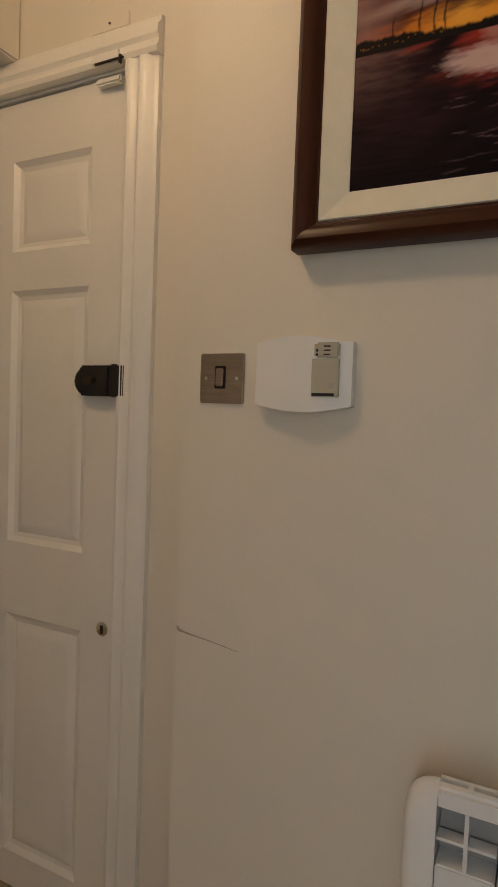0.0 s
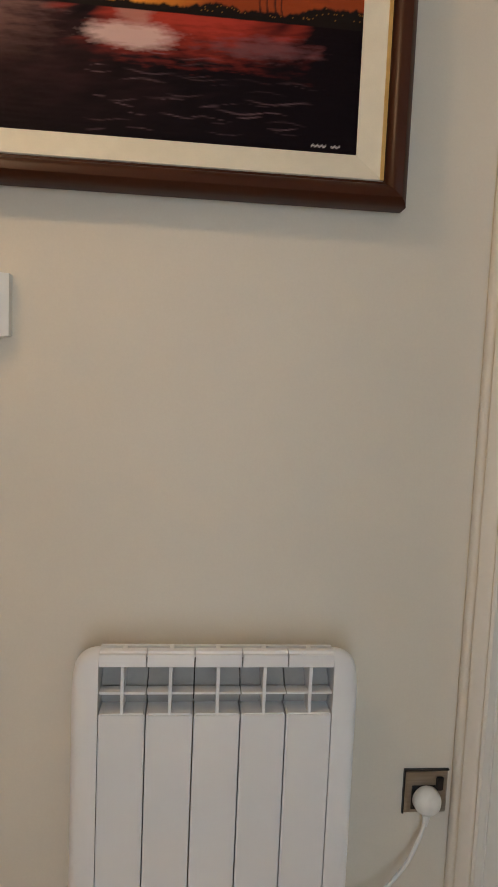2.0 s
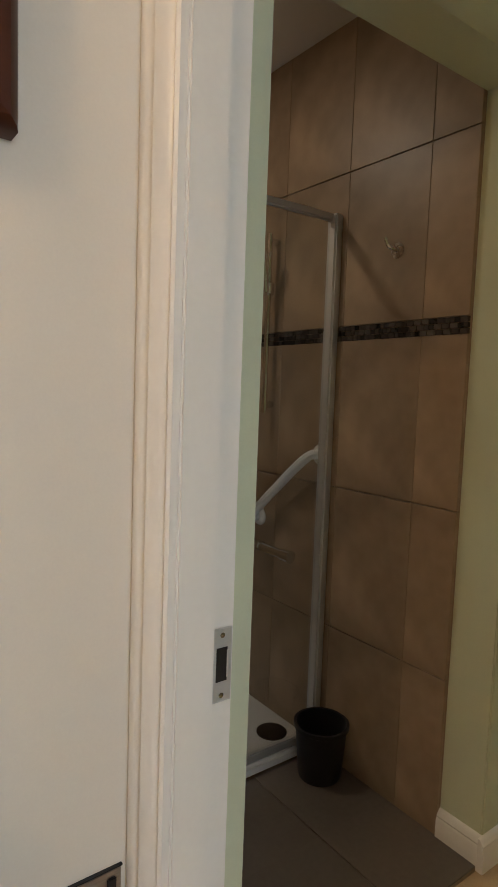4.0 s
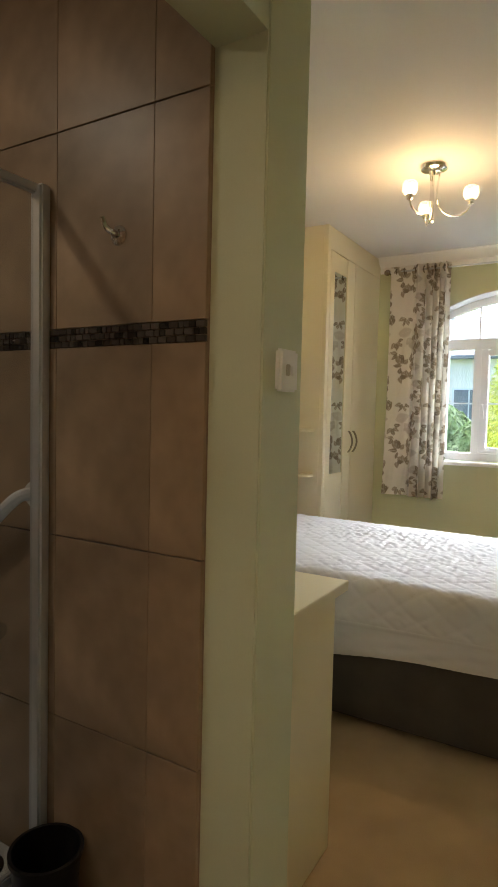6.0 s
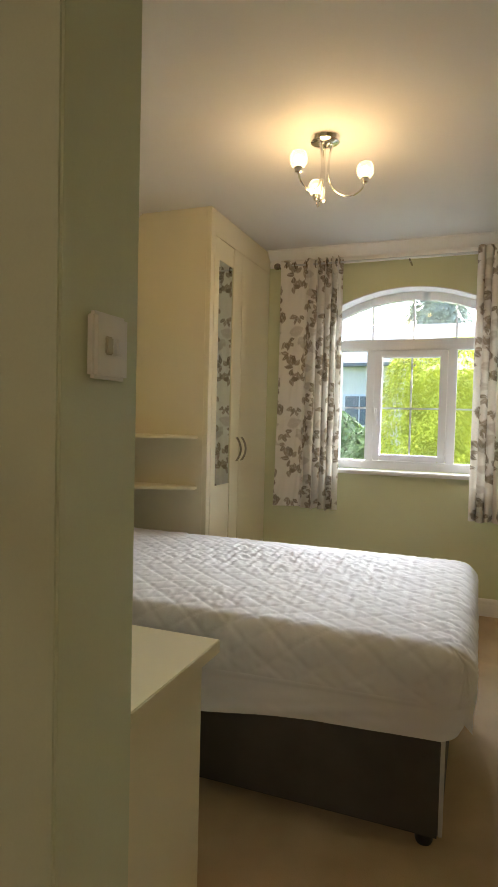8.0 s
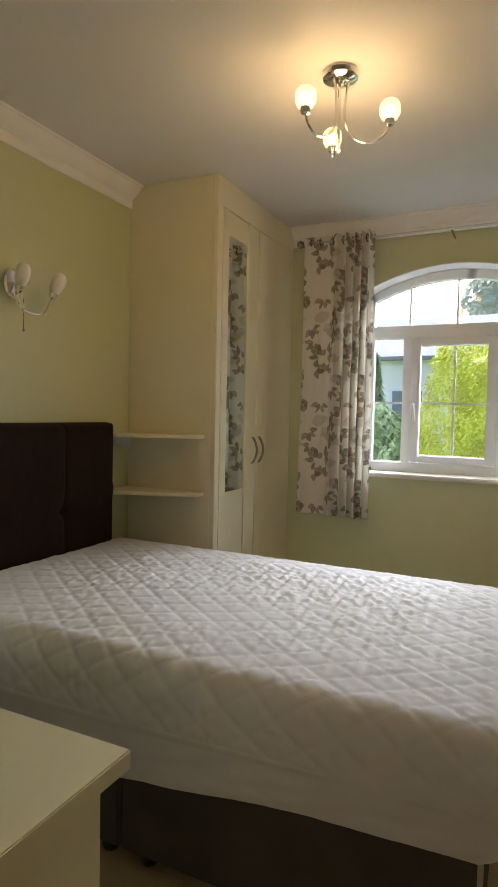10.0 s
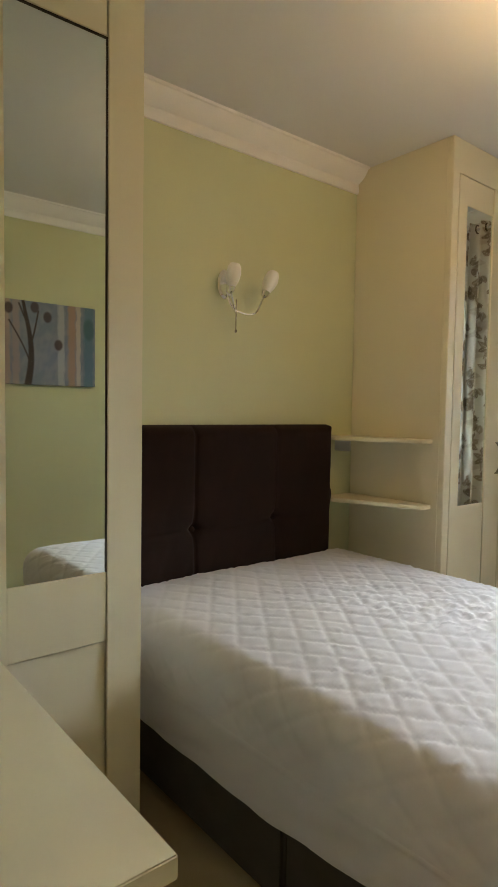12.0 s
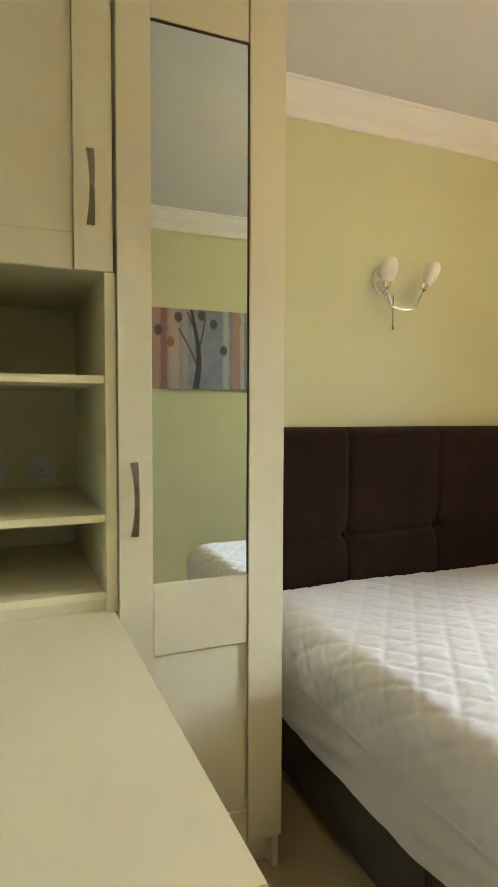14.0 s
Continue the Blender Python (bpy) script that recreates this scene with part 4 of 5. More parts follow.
def leaf_print(A, Z):
    """Grey-brown leaf sprigs and soft shadows of leaves on off-white cloth; A along the cloth, Z up, in metres."""
    base = np.zeros(A.shape + (3,)) + np.array((0.88, 0.85, 0.79))
    r = np.random.default_rng(5)
    REP = 0.34
    w = 0.01 * waves(A * 6, Z * 6, 9, 4)

    def leaf(cx, cz, ang, ln, wd, col, k):
        nonlocal base
        da = (A - cx + w + REP / 2) % REP - REP / 2
        dz = (Z - cz + 0.6) % 0.62 - 0.6 + 0.3
        x = da * math.cos(ang) + dz * math.sin(ang)
        y = -da * math.sin(ang) + dz * math.cos(ang)
        t = np.clip(x / ln, -1, 1)
        width = wd * (1 - t * t) * (1 - 0.35 * t) + 1e-6
        inside = soft(1 - np.abs(y) / width, 0, 0.3) * (np.abs(x) < ln)
        vein = 1 - 0.45 * soft(0.0022 - np.abs(y), 0, 0.0015)
        base = lerp(base, col, inside * vein * k)

    for i in range(7):
        cx, cz = r.uniform(0, REP), r.uniform(0, 0.62)
        leaf(cx, cz, r.uniform(0, 6.28), r.uniform(0.060, 0.085), r.uniform(0.028, 0.040), (0.60, 0.55, 0.48), 0.6)
    for i in range(14):
        cx, cz, a0 = r.uniform(0, REP), i * 0.62 / 14 + r.uniform(-0.02, 0.02), r.uniform(0, 6.28)
        for k in range(4):
            ang = a0 + (k - 1.5) * 0.8
            d = 0.040
            leaf(cx + d * math.cos(ang), cz + d * math.sin(ang), ang, r.uniform(0.024, 0.036), r.uniform(0.013, 0.020), (0.29, 0.235, 0.165) if k % 2 else (0.40, 0.335, 0.25), 0.9)
    return base


def curtain(name, y0, y1, flat_side, label):
    """An eyelet curtain from y0 to y1, drawn in folds that crowd together away from the flat side."""
    th = thing(name, (5.12, (y0 + y1) / 2, 0.62), label, "curtain", "pair of curtains")
    nc, nr = 170, 300
    s = np.linspace(0, 1, nc)
    z = np.linspace(0.622, 2.285, nr)
    Sg, Zg = np.meshgrid(s, z)
    u = Sg if flat_side < 0 else 1 - Sg
    down = (2.285 - Zg) / 1.663
    ph = 2 * np.pi * (0.7 * u + 4.6 * soft(u, 0.35, 1.0) ** 1.5 + 0.012 * waves(u * 2, Zg * 0.8, 3, 4))
    amp = (0.018 + 0.020 * soft(u, 0.3, 0.7)) * (0.75 + 0.35 * down)
    Y = y0 + (y1 - y0) * Sg + 0.010 * np.cos(ph) * soft(u, 0.3, 0.6) + 0.020 * flat_side * (1 - u) * down + 0.012 * flat_side * -1 * (1 - u) * np.sin(down * 2.6)
    X = 5.135 + amp * np.sin(ph) + 0.006 * waves(u * 1.5, Zg * 1.2, 7, 4)
    Zp = Zg + 0.006 * np.sin(ph * 0.5) * (down > 0.99)
    A = 0.62 * (u * 0.75 + 0.5 * soft(u, 0.35, 1.0) ** 1.5)
    col = leaf_print(A, Zg)
    cloth = grid_mesh("cloth", np.stack([X, Y, Zp], -1), CURTAIN, col, th)
    md = cloth.modifiers.new("hem", "SOLIDIFY")
    md.thickness = 0.0025
    for k in range(6):
        uu = (k + 0.5) / 6
        yy = y0 + (y1 - y0) * (uu if flat_side < 0 else 1 - uu)
        b = bmesh.new()
        b2 = [(5.15 + 0.022 * math.cos(a), yy + (0.006 if k % 2 else -0.006), 2.252 + 0.022 * math.sin(a)) for a in [2 * math.pi * i / 16 for i in range(17)]]
        tube(b, b2, 0.004, 6, 1)
        part("eyelet", b, PEWTER, th)
    return th


curtain("curtain", 1.615, 2.035, 1, "off-white curtain printed with grey-brown leaves, drawn open")
curtain("curtain", 0.36, 0.785, -1, "off-white curtain printed with grey-brown leaves, drawn open")
pole = thing("curtain_pole", (5.15, 1.2, 2.25), "thin brushed metal curtain pole above the window", "curtain pole")
part("rod", tube(bmesh.new(), [(5.15, 0.27, 2.252), (5.15, 2.06, 2.252)], 0.0068, 14), ALUMINIUM, pole)
for y in (0.265, 2.065):
    part("finial", lathe(bmesh.new(), [(0.0, -0.024), (0.014, -0.02), (0.022, -0.006), (0.022, 0.006), (0.014, 0.02), (0.0, 0.024)], pose(5.15, y, 2.252, 90), 16), PEWTER, pole)
for y in (0.32, 1.19, 2.045):
    br = part("bracket", tube(bmesh.new(), [(5.15, y, 2.24), (5.30, y, 2.24)], 0.006), PEWTER, pole)

# ---- ceiling light: three arms with glass globes ----
LX, LY = 3.722, 1.386
cl = thing("ceiling_light", (LX, LY, CEIL - 0.25), "polished chrome three-arm ceiling light with lit glass globes", "ceiling light")
part("rose", lathe(bmesh.new(), [(0.062, 0.0), (0.064, -0.006), (0.060, -0.020), (0.050, -0.026), (0.018, -0.032), (0.012, -0.040), (0, -0.040)], pose(LX, LY, CEIL - 0.001), 32), CHROME, cl)
for ang in (157, 280, 26):
    a = radians(ang)
    ux, uy = math.cos(a), math.sin(a)

    def at(d, z):
        return (LX + d * ux, LY + d * uy, CEIL + z)

    arm = part("arm", tube(bmesh.new(), [at(0.032, -0.024), at(0.018, -0.10), at(0.024, -0.18), at(0.060, -0.228), at(0.112, -0.242), at(0.152, -0.221), at(0.167, -0.189)], 0.0045), CHROME, cl)
    part("cup", lathe(bmesh.new(), [(0.006, -0.012), (0.014, -0.008), (0.017, 0.010), (0.017, 0.014)], pose(*at(0.168, -0.184)), 16), CHROME, arm)
    part("globe", lathe(bmesh.new(), [(0.013, 0.0), (0.026, 0.006), (0.035, 0.022), (0.036, 0.040), (0.031, 0.056), (0.026, 0.062), (0.024, 0.060), (0.029, 0.054), (0.033, 0.040), (0.032, 0.023), (0.024, 0.010), (0.0, 0.006)], pose(*at(0.168, -0.176)), 24), GLOBE, arm, "warm thick glass globe").visible_shadow = False
    part("bulb", lathe(bmesh.new(), [(0.0, 0.008), (0.012, 0.012), (0.018, 0.026), (0.017, 0.040), (0.009, 0.049), (0.0, 0.051)], pose(*at(0.168, -0.176)), 16), BULB, arm, "glowing warm bulb")
part("finial", lathe(bmesh.new(), [(0.0, -0.268), (0.007, -0.258), (0.004, -0.246), (0.006, -0.23), (0.004, -0.22), (0.004, -0.03)], pose(LX, LY, CEIL), 12), CHROME, cl)

# ---- wall light ----
SX, SZ = 3.510, 1.735
wl = thing("wall_light", (SX, NORTH, SZ), "chrome two-arm wall light with unlit tulip shades", "wall light")
b = bmesh.new()
lathe(b, [(0.040, 0), (0.040, 0.006), (0.034, 0.014), (0.0, 0.018)], pose(SX, NORTH - 0.001, SZ, 90), 28)
for v in b.verts:
    v.co.z = SZ + (v.co.z - SZ) * 1.5
part("back_plate", b, CHROME, wl)
TULIP = [(0.012, 0.0), (0.018, 0.012), (0.027, 0.035), (0.030, 0.060), (0.026, 0.085), (0.018, 0.098), (0.015, 0.095), (0.0, 0.06)]
for dx, out in ((-0.095, 0.085), (0.062, 0.105)):
    sx = SX + 0.06 + dx
    arm = part("arm", tube(bmesh.new(), [(SX, NORTH - 0.012, SZ - 0.03), (SX + 0.01, NORTH - 0.045, SZ - 0.10), (SX + 0.06 + dx * 0.6, NORTH - 0.07, SZ - 0.115), (sx, NORTH - out, SZ - 0.045)], 0.004), CHROME, wl)
    m0 = pose(sx, NORTH - out, SZ - 0.045, 8, 22 if dx > 0 else 6, 0)
    part("cup", lathe(bmesh.new(), [(0.004, -0.008), (0.014, 0.0), (0.019, 0.020), (0.016, 0.024)], m0, 16), CHROME, arm)
    part("shade", lathe(bmesh.new(), TULIP, m0 @ pose(0, 0, 0.012), 24), FROST, arm, "white frosted tulip shade")
part("pull_cord", tube(bmesh.new(), [(SX + 0.03, NORTH - 0.04, SZ - 0.06), (SX + 0.03, NORTH - 0.04, SZ - 0.185)], 0.0022), PEWTER, wl)
part("pull_knob", lathe(bmesh.new(), [(0, -0.008), (0.005, -0.004), (0.005, 0.004), (0, 0.008)], pose(SX + 0.03, NORTH - 0.04, SZ - 0.188), 10), PEWTER, wl)


# ---- fitted furniture ----
def bow_handle(x, y, z0, z1, parent):
    """A curved pewter pull that is thicker at its ends, on a front facing south."""
    b = bmesh.new()
    n, zs = 14, []
    for i in range(n + 1):
        t = i / n
        off = 0.030 * math.sin(math.pi * t) ** 0.8
        zz = z0 + (z1 - z0) * t
        wd = 0.0085 - 0.0035 * math.sin(math.pi * t)
        th = 0.005
        zs.append([b.verts.new((x + sx * wd, y - 0.002 - off + sy * th, zz)) for sx, sy in ((-1, -1), (1, -1), (1, 1), (-1, 1))])
    for p, q in zip(zs, zs[1:]):
        for k in range(4):
            b.faces.new((p[k], p[(k + 1) % 4], q[(k + 1) % 4], q[k]))
    b.faces.new(zs[0])
    b.faces.new(zs[-1][::-1])
    return part("handle", b, PEWTER, parent, "curved pewter bow handle", smooth=40)


def framed_door(x0, x1, z0, z1, y, fields, parent, stile=0.09, thick=0.02):
    """A door facing south with raised stiles and rails round recessed fields (x0, x1, z0, z1)."""
    fx0, fx1 = fields[0][0], fields[0][1]
    door = part("door", boxes((x0, x1, y + 0.0135, y + thick, z0, z1)), CREAM, parent)
    part("stile", boxes((x0, fx0, y, y + 0.0133, z0, z1), r=0.0015), CREAM, door)
    part("stile", boxes((fx1, x1, y, y + 0.0133, z0, z1), r=0.0015), CREAM, door)
    cuts = [z0] + [q for f in sorted(fields, key=lambda f: f[2]) for q in (f[2], f[3])] + [z1]
    for a, c in zip(cuts[::2], cuts[1::2]):
        part("rail", boxes((fx0 + 0.0016, fx1 - 0.0016, y + 0.0034, y + 0.0133, a, c), r=0.002), CREAM, door)
    return door


# tall wardrobe with the long mirror, beside the bed
WY = 2.085
w1t = thing("wardrobe", (2.585, 2.39, 0.0), "tall cream wardrobe with a long mirrored door", "wardrobe", "fitted wardrobes")
part("body", boxes((2.376, 2.394, WY + 0.022, NORTH - 0.002, 0.10, CEIL - 0.002), (2.782, 2.800, WY + 0.022, NORTH - 0.002, 0.0, CEIL - 0.002),
                   (2.394, 2.782, WY + 0.022, NORTH - 0.002, 0.10, 0.118), (2.394, 2.782, 2.675, NORTH - 0.002, 0.118, CEIL - 0.002), r=0.001), CREAM, w1t)
part("plinth", boxes((2.376, 2.782, WY + 0.06, WY + 0.078, 0.0, 0.099)), CREAM, w1t)
part("cornice", boxes((2.376, 2.800, WY + 0.002, WY + 0.021, 2.305, CEIL - 0.002)), CREAM, w1t)
d1 = framed_door(2.379, 2.799, 0.105, 2.300, WY, [(2.458, 2.703, 0.195, 0.636), (2.458, 2.703, 0.812, 2.112)], w1t)
part("mirror", boxes((2.4585, 2.7025, WY + 0.007, WY + 0.011, 0.8125, 2.1115)), MIRROR, d1, "long bevelled mirror glass")
part("mirror_rim", boxes((2.7005, 2.7025, WY + 0.003, WY + 0.0068, 0.8125, 2.1115), (2.4585, 2.7005, WY + 0.003, WY + 0.0068, 2.1095, 2.1115)), BROWN_METAL, d1)
part("panel", boxes((2.4615, 2.6995, WY + 0.0095, WY + 0.0133, 0.1985, 0.6325)), CREAM, d1)
bow_handle(2.414, WY, 0.932, 1.105, d1)

# cupboard over open shelves
cu = thing("wall_cupboard", (2.19, 2.39, 1.536), "cream overhead cupboard with a recessed panel door", "cupboard")
part("body", boxes((PART_X1 + 0.002, 2.030, 2.112, NORTH - 0.002, 1.54, CEIL - 0.002), (2.352, 2.372, 2.112, NORTH - 0.002, 1.54, CEIL - 0.002),
                   (2.030, 2.352, 2.112, NORTH - 0.002, 1.54, 1.558), (2.030, 2.352, 2.675, NORTH - 0.002, 1.558, CEIL - 0.002), r=0.001), CREAM, cu)
d2 = framed_door(PART_X1 + 0.003, 2.3715, 1.537, 2.300, 2.091, [(2.075, 2.286, 1.555 + 0.062, 2.235)], cu)
part("cornice", boxes((PART_X1 + 0.003, 2.372, 2.094, 2.111, 2.303, CEIL - 0.002)), CREAM, cu)
part("panel", boxes((2.0765, 2.2845, 2.099, 2.1043, 1.6185, 2.2335)), CREAM, d2)
bow_handle(2.322, 2.091, 1.635, 1.800, d2)
su = thing("shelf_unit", (2.19, 2.39, 0.755), "open cream shelf unit standing on the dressing table", "shelves")
part("side_panel", boxes((2.352, 2.3755, 2.094, NORTH - 0.002, 0.757, 1.5362), r=0.001), CREAM_LIT, su)
part("side_panel", boxes((PART_X1 + 0.002, 2.030, 2.108, NORTH - 0.002, 0.757, 1.538), r=0.001), CREAM_LIT, su)
part("back_panel", boxes((2.030, 2.352, 2.685, NORTH - 0.002, 0.757, 1.538)), CREAM_LIT, su)
for z in (1.296, 0.974, 0.792):
    part("shelf", boxes((2.0305, 2.3515, 2.110, 2.684, z - 0.009, z + 0.009), r=0.0015), CREAM_LIT, su)
part("plinth_rail", boxes((2.0305, 2.3515, 2.114, 2.132, 0.757, 0.782)), CREAM, su)
for x in (2.245, 2.110):
    so = thing("double_socket", (x, 2.684, 1.04), "cream plastic wall socket inside the shelf unit", "socket", "shelf sockets")
    part("plate", boxes((x - 0.043, x + 0.043, 2.676, 2.6848, 0.998, 1.084), r=0.003), PLASTIC, so)
    part("rocker", boxes((x - 0.006, x + 0.006, 2.673, 2.677, 1.052, 1.068), r=0.001), PLASTIC, so)
    part("pin_hole", boxes((x - 0.003, x + 0.003, 2.6755, 2.677, 1.034, 1.042)), SHADOW_GREY, so)
    for dx in (-0.011, 0.011):
        part("pin_hole", boxes((x + dx - 0.003, x + dx + 0.003, 2.6755, 2.677, 1.016, 1.021)), SHADOW_GREY, so)

# dressing table along the partition
dk = thing("dressing_table", (2.19, 1.65, 0.0), "narrow cream dressing table along the wall", "table")
part("top", boxes((PART_X1 + 0.003, 2.370, 1.226, 2.690, 0.728, 0.756), r=0.002), CREAM, dk)
part("end_panel", boxes((PART_X1 + 0.004, 2.336, 1.250, 1.270, 0.0, 0.727), r=0.002), CREAM, dk)
part("back_panel", boxes((PART_X1 + 0.004, PART_X1 + 0.02, 1.271, 2.06, 0.3, 0.727)), CREAM, dk)
part("side_panel", boxes((2.318, 2.336, 1.271, 1.66, 0.0, 0.727), r=0.002), CREAM, dk)

# second wardrobe in the window corner
w2t = thing("wardrobe", (4.79, 2.43, 0.0), "cream corner wardrobe with a narrow mirror and two doors", "wardrobe", "fitted wardrobes")
part("side_panel", boxes((4.301, 4.320, 2.1955, NORTH - 0.002, 0.0, CEIL - 0.002), r=0.001), CREAM, w2t)
part("front_stile", boxes((4.300, 4.3475, 2.167, 2.195, 0.0, CEIL - 0.002), r=0.002), CREAM, w2t)
part("body", boxes((4.346, 5.298, 2.195, 2.215, 0.10, 2.26), (4.346, 5.298, 2.20, 2.22, 0.0, 0.10)), CREAM, w2t)
part("fascia", boxes((4.346, 5.298, 2.170, 2.194, 2.245, CEIL - 0.002), (5.175, 5.298, 2.172, 2.194, 0.0, 2.245), r=0.001), CREAM, w2t)
d3 = framed_door(4.3495, 4.768, 0.105, 2.240, 2.166, [(4.415, 4.632, 0.816, 2.122)], w2t)
part("mirror", boxes((4.4155, 4.6315, 2.172, 2.176, 0.8165, 2.1215)), MIRROR, d3, "narrow mirror glass")
d4 = part("door", boxes((4.772, 5.172, 2.166, 2.186, 0.105, 2.240), r=0.002), CREAM, w2t)
bow_handle(4.728, 2.166, 0.945, 1.095, d3)
bow_handle(4.812, 2.166, 0.945, 1.095, d4)
for z in (1.112, 0.825):
    sh = thing("corner_shelf", (4.2, 2.5, z), "thin cream corner shelf between headboard and wardrobe", "shelf", "corner shelves")
    b = bmesh.new()
    prism(b, [(4.299, NORTH - 0.001), (4.09, NORTH - 0.001), (4.09, 2.60), (4.13, 2.52), (4.235, 2.235), (4.255, 2.225), (4.299, 2.225)], "z", z - 0.018, z)
    bmesh.ops.bevel(b, geom=b.edges[:], offset=0.002, segments=1, affect="EDGES")
    part("board", b, CREAM, sh)
sb = thing("shelf_bracket", (4.19, 2.69, 1.07), "small white bracket under the upper shelf", "bracket")
part("bracket", boxes((4.186, 4.194, 2.60, 2.694, 1.04, 1.0935)), PLASTIC, sb)

# ---- bed ----
BX0, BX1, BY0, BY1, BZ = 2.930, 4.175, 0.725, 2.585, 0.590
bed = thing("bed", (3.555, 1.67, 0.0), "charcoal divan bed base with a stripped mattress", "bed")
part("base", boxes((2.966, 4.145, 0.803, 1.70, 0.045, 0.365), r=0.010), DIVAN, bed)
part("base", boxes((2.966, 4.145, 1.704, 2.60, 0.045, 0.365), r=0.010), DIVAN, bed)
part("corner_strip", boxes((2.961, 2.968, 0.798, 0.810, 0.06, 0.36), r=0.002), SHADOW_GREY, bed)
for x in (3.02, 4.09):
    for y in (0.85, 1.64, 1.77, 2.5):
        part("foot", lathe(bmesh.new(), [(0.022, 0), (0.026, 0.01), (0.026, 0.046)], pose(x, y, 0.0), 16), DARK, bed)
part("mattress", boxes((BX0 + 0.02, BX1 - 0.02, BY0 + 0.02, BY1 + 0.01, 0.366, BZ - 0.02), r=0.05, seg=4), COTTON, bed)

# quilted protector with a plain elastic skirt, drawn over the mattress
step = 0.0085
over = 0.352
R = 0.085
xs = np.arange(BX0 + R - over, BX1 - R + over, step)
ys = np.arange(BY0 + R - over, BY1, step)
Xg, Yg = np.meshgrid(xs, ys)
px = np.where(Xg < BX0 + R, Xg - (BX0 + R), np.where(Xg > BX1 - R, Xg - (BX1 - R), 0.0))
py = np.where(Yg < BY0 + R, Yg - (BY0 + R), 0.0)
far = np.hypot(px, py)
lim = np.maximum(np.abs(px), np.abs(py))
s = np.where(far > 0, lim * (0.35 + 0.65 * lim / np.maximum(far, 1e-6)), 0)
ang = np.clip(s / R, 0, np.pi / 2)
outw = R * np.sin(ang)
drop = R * (1 - np.cos(ang)) + np.maximum(0, s - R * np.pi / 2)
ux, uy = px / np.maximum(far, 1e-6), py / np.maximum(far, 1e-6)
cx = np.clip(Xg, BX0 + R, BX1 - R)
cy = np.maximum(Yg, BY0 + R)
quilt = soft(0.215 - s, 0, 0.02)
q = 0.083
d1_, d2_ = ((Xg * 0.80 + Yg * 0.60) / q) % 1, ((Xg * 0.80 - Yg * 0.60) / q) % 1
seam = np.minimum(np.minimum(d1_, 1 - d1_), np.minimum(d2_, 1 - d2_)) * q
puff = 0.0040 * (1 - np.exp(-seam / 0.0045)) * quilt
wr = waves(Xg * 1.1 + 0.3 * Yg, Yg * 2.6, 31, 7)
crease = 0.0024 * np.exp(-(wr / 0.06) ** 2) * soft(waves(Xg, Yg, 33, 4) + 0.5, 0, 0.6)
fine = waves(Xg * 5, Yg * 14 + Xg * 4, 35, 7)
rumple = np.exp(-((Xg - 3.68) / 0.36) ** 2 - ((Yg - 1.45) / 0.50) ** 2)
crinkle = (0.0016 + 0.0075 * rumple) * fine * soft(waves(Xg * 0.8, Yg * 0.8, 37, 4) + 0.9, 0, 1)
lift = puff + (crease + crinkle) * quilt
sag = 0.010 * waves(Xg * 0.35, Yg * 0.35, 39, 4) * soft(np.minimum(np.minimum(Xg - BX0 - R, BX1 - R - Xg), Yg - BY0 - R), 0, 0.15)
skirt = soft(s, 0.20, 0.335)
fold = skirt * (0.006 * waves(Xg * 0.8 + Yg * 0.8, s * 3.0, 41, 5) + 0.0015 * waves((Xg - Yg) * 3, s * 5, 43, 5))
tuck = -0.004 * skirt
ridge = 0.004 * np.exp(-((s - 0.215) / 0.006) ** 2)
nrm_out = np.sin(ang)
nrm_up = np.cos(ang)
off = lift + fold + tuck + ridge
Xp = cx + ux * (outw + off * nrm_out)
Yp = cy + uy * (outw + off * nrm_out)
hem = (0.006 * waves(Xg * 0.5 + Yg * 0.6, s * 0, 45, 3) + 0.062 * soft(1.75 - Yg, 0, 1.0) - 0.026 * soft(Yg - 1.35, 0, 0.5)) * soft(s, 0.16, 0.35)
Zp = BZ - drop + off * nrm_up + sag + hem
prot = thing("mattress_protector", (3.555, 1.67, 0.36), "white diamond-quilted mattress protector, creased, with a plain skirt", "mattress protector")
P = np.stack([Xp, Yp, Zp], -1)


def cloth_part(name, keep):
    r, c = P.shape[:2]
    idx = np.arange(r * c).reshape(r, c)
    faces = np.stack([idx[:-1, :-1], idx[:-1, 1:], idx[1:, 1:], idx[1:, :-1]], -1)[keep]
    used, inv = np.unique(faces, return_inverse=True)
    me = bpy.data.meshes.new(name)
    me.from_pydata(P.reshape(-1, 3)[used].tolist(), [], inv.reshape(-1, 4).tolist())
    me.materials.append(COTTON)
    me.polygons.foreach_set("use_smooth", [True] * len(me.polygons))
    ob = new(name, me)
    ob.parent = prot
    ob.matrix_parent_inverse = Matrix.Translation(-prot.location)


mid = s[:-1, :-1]
cloth_part("quilted_top", mid < 0.215)
cloth_part("skirt", mid >= 0.215)

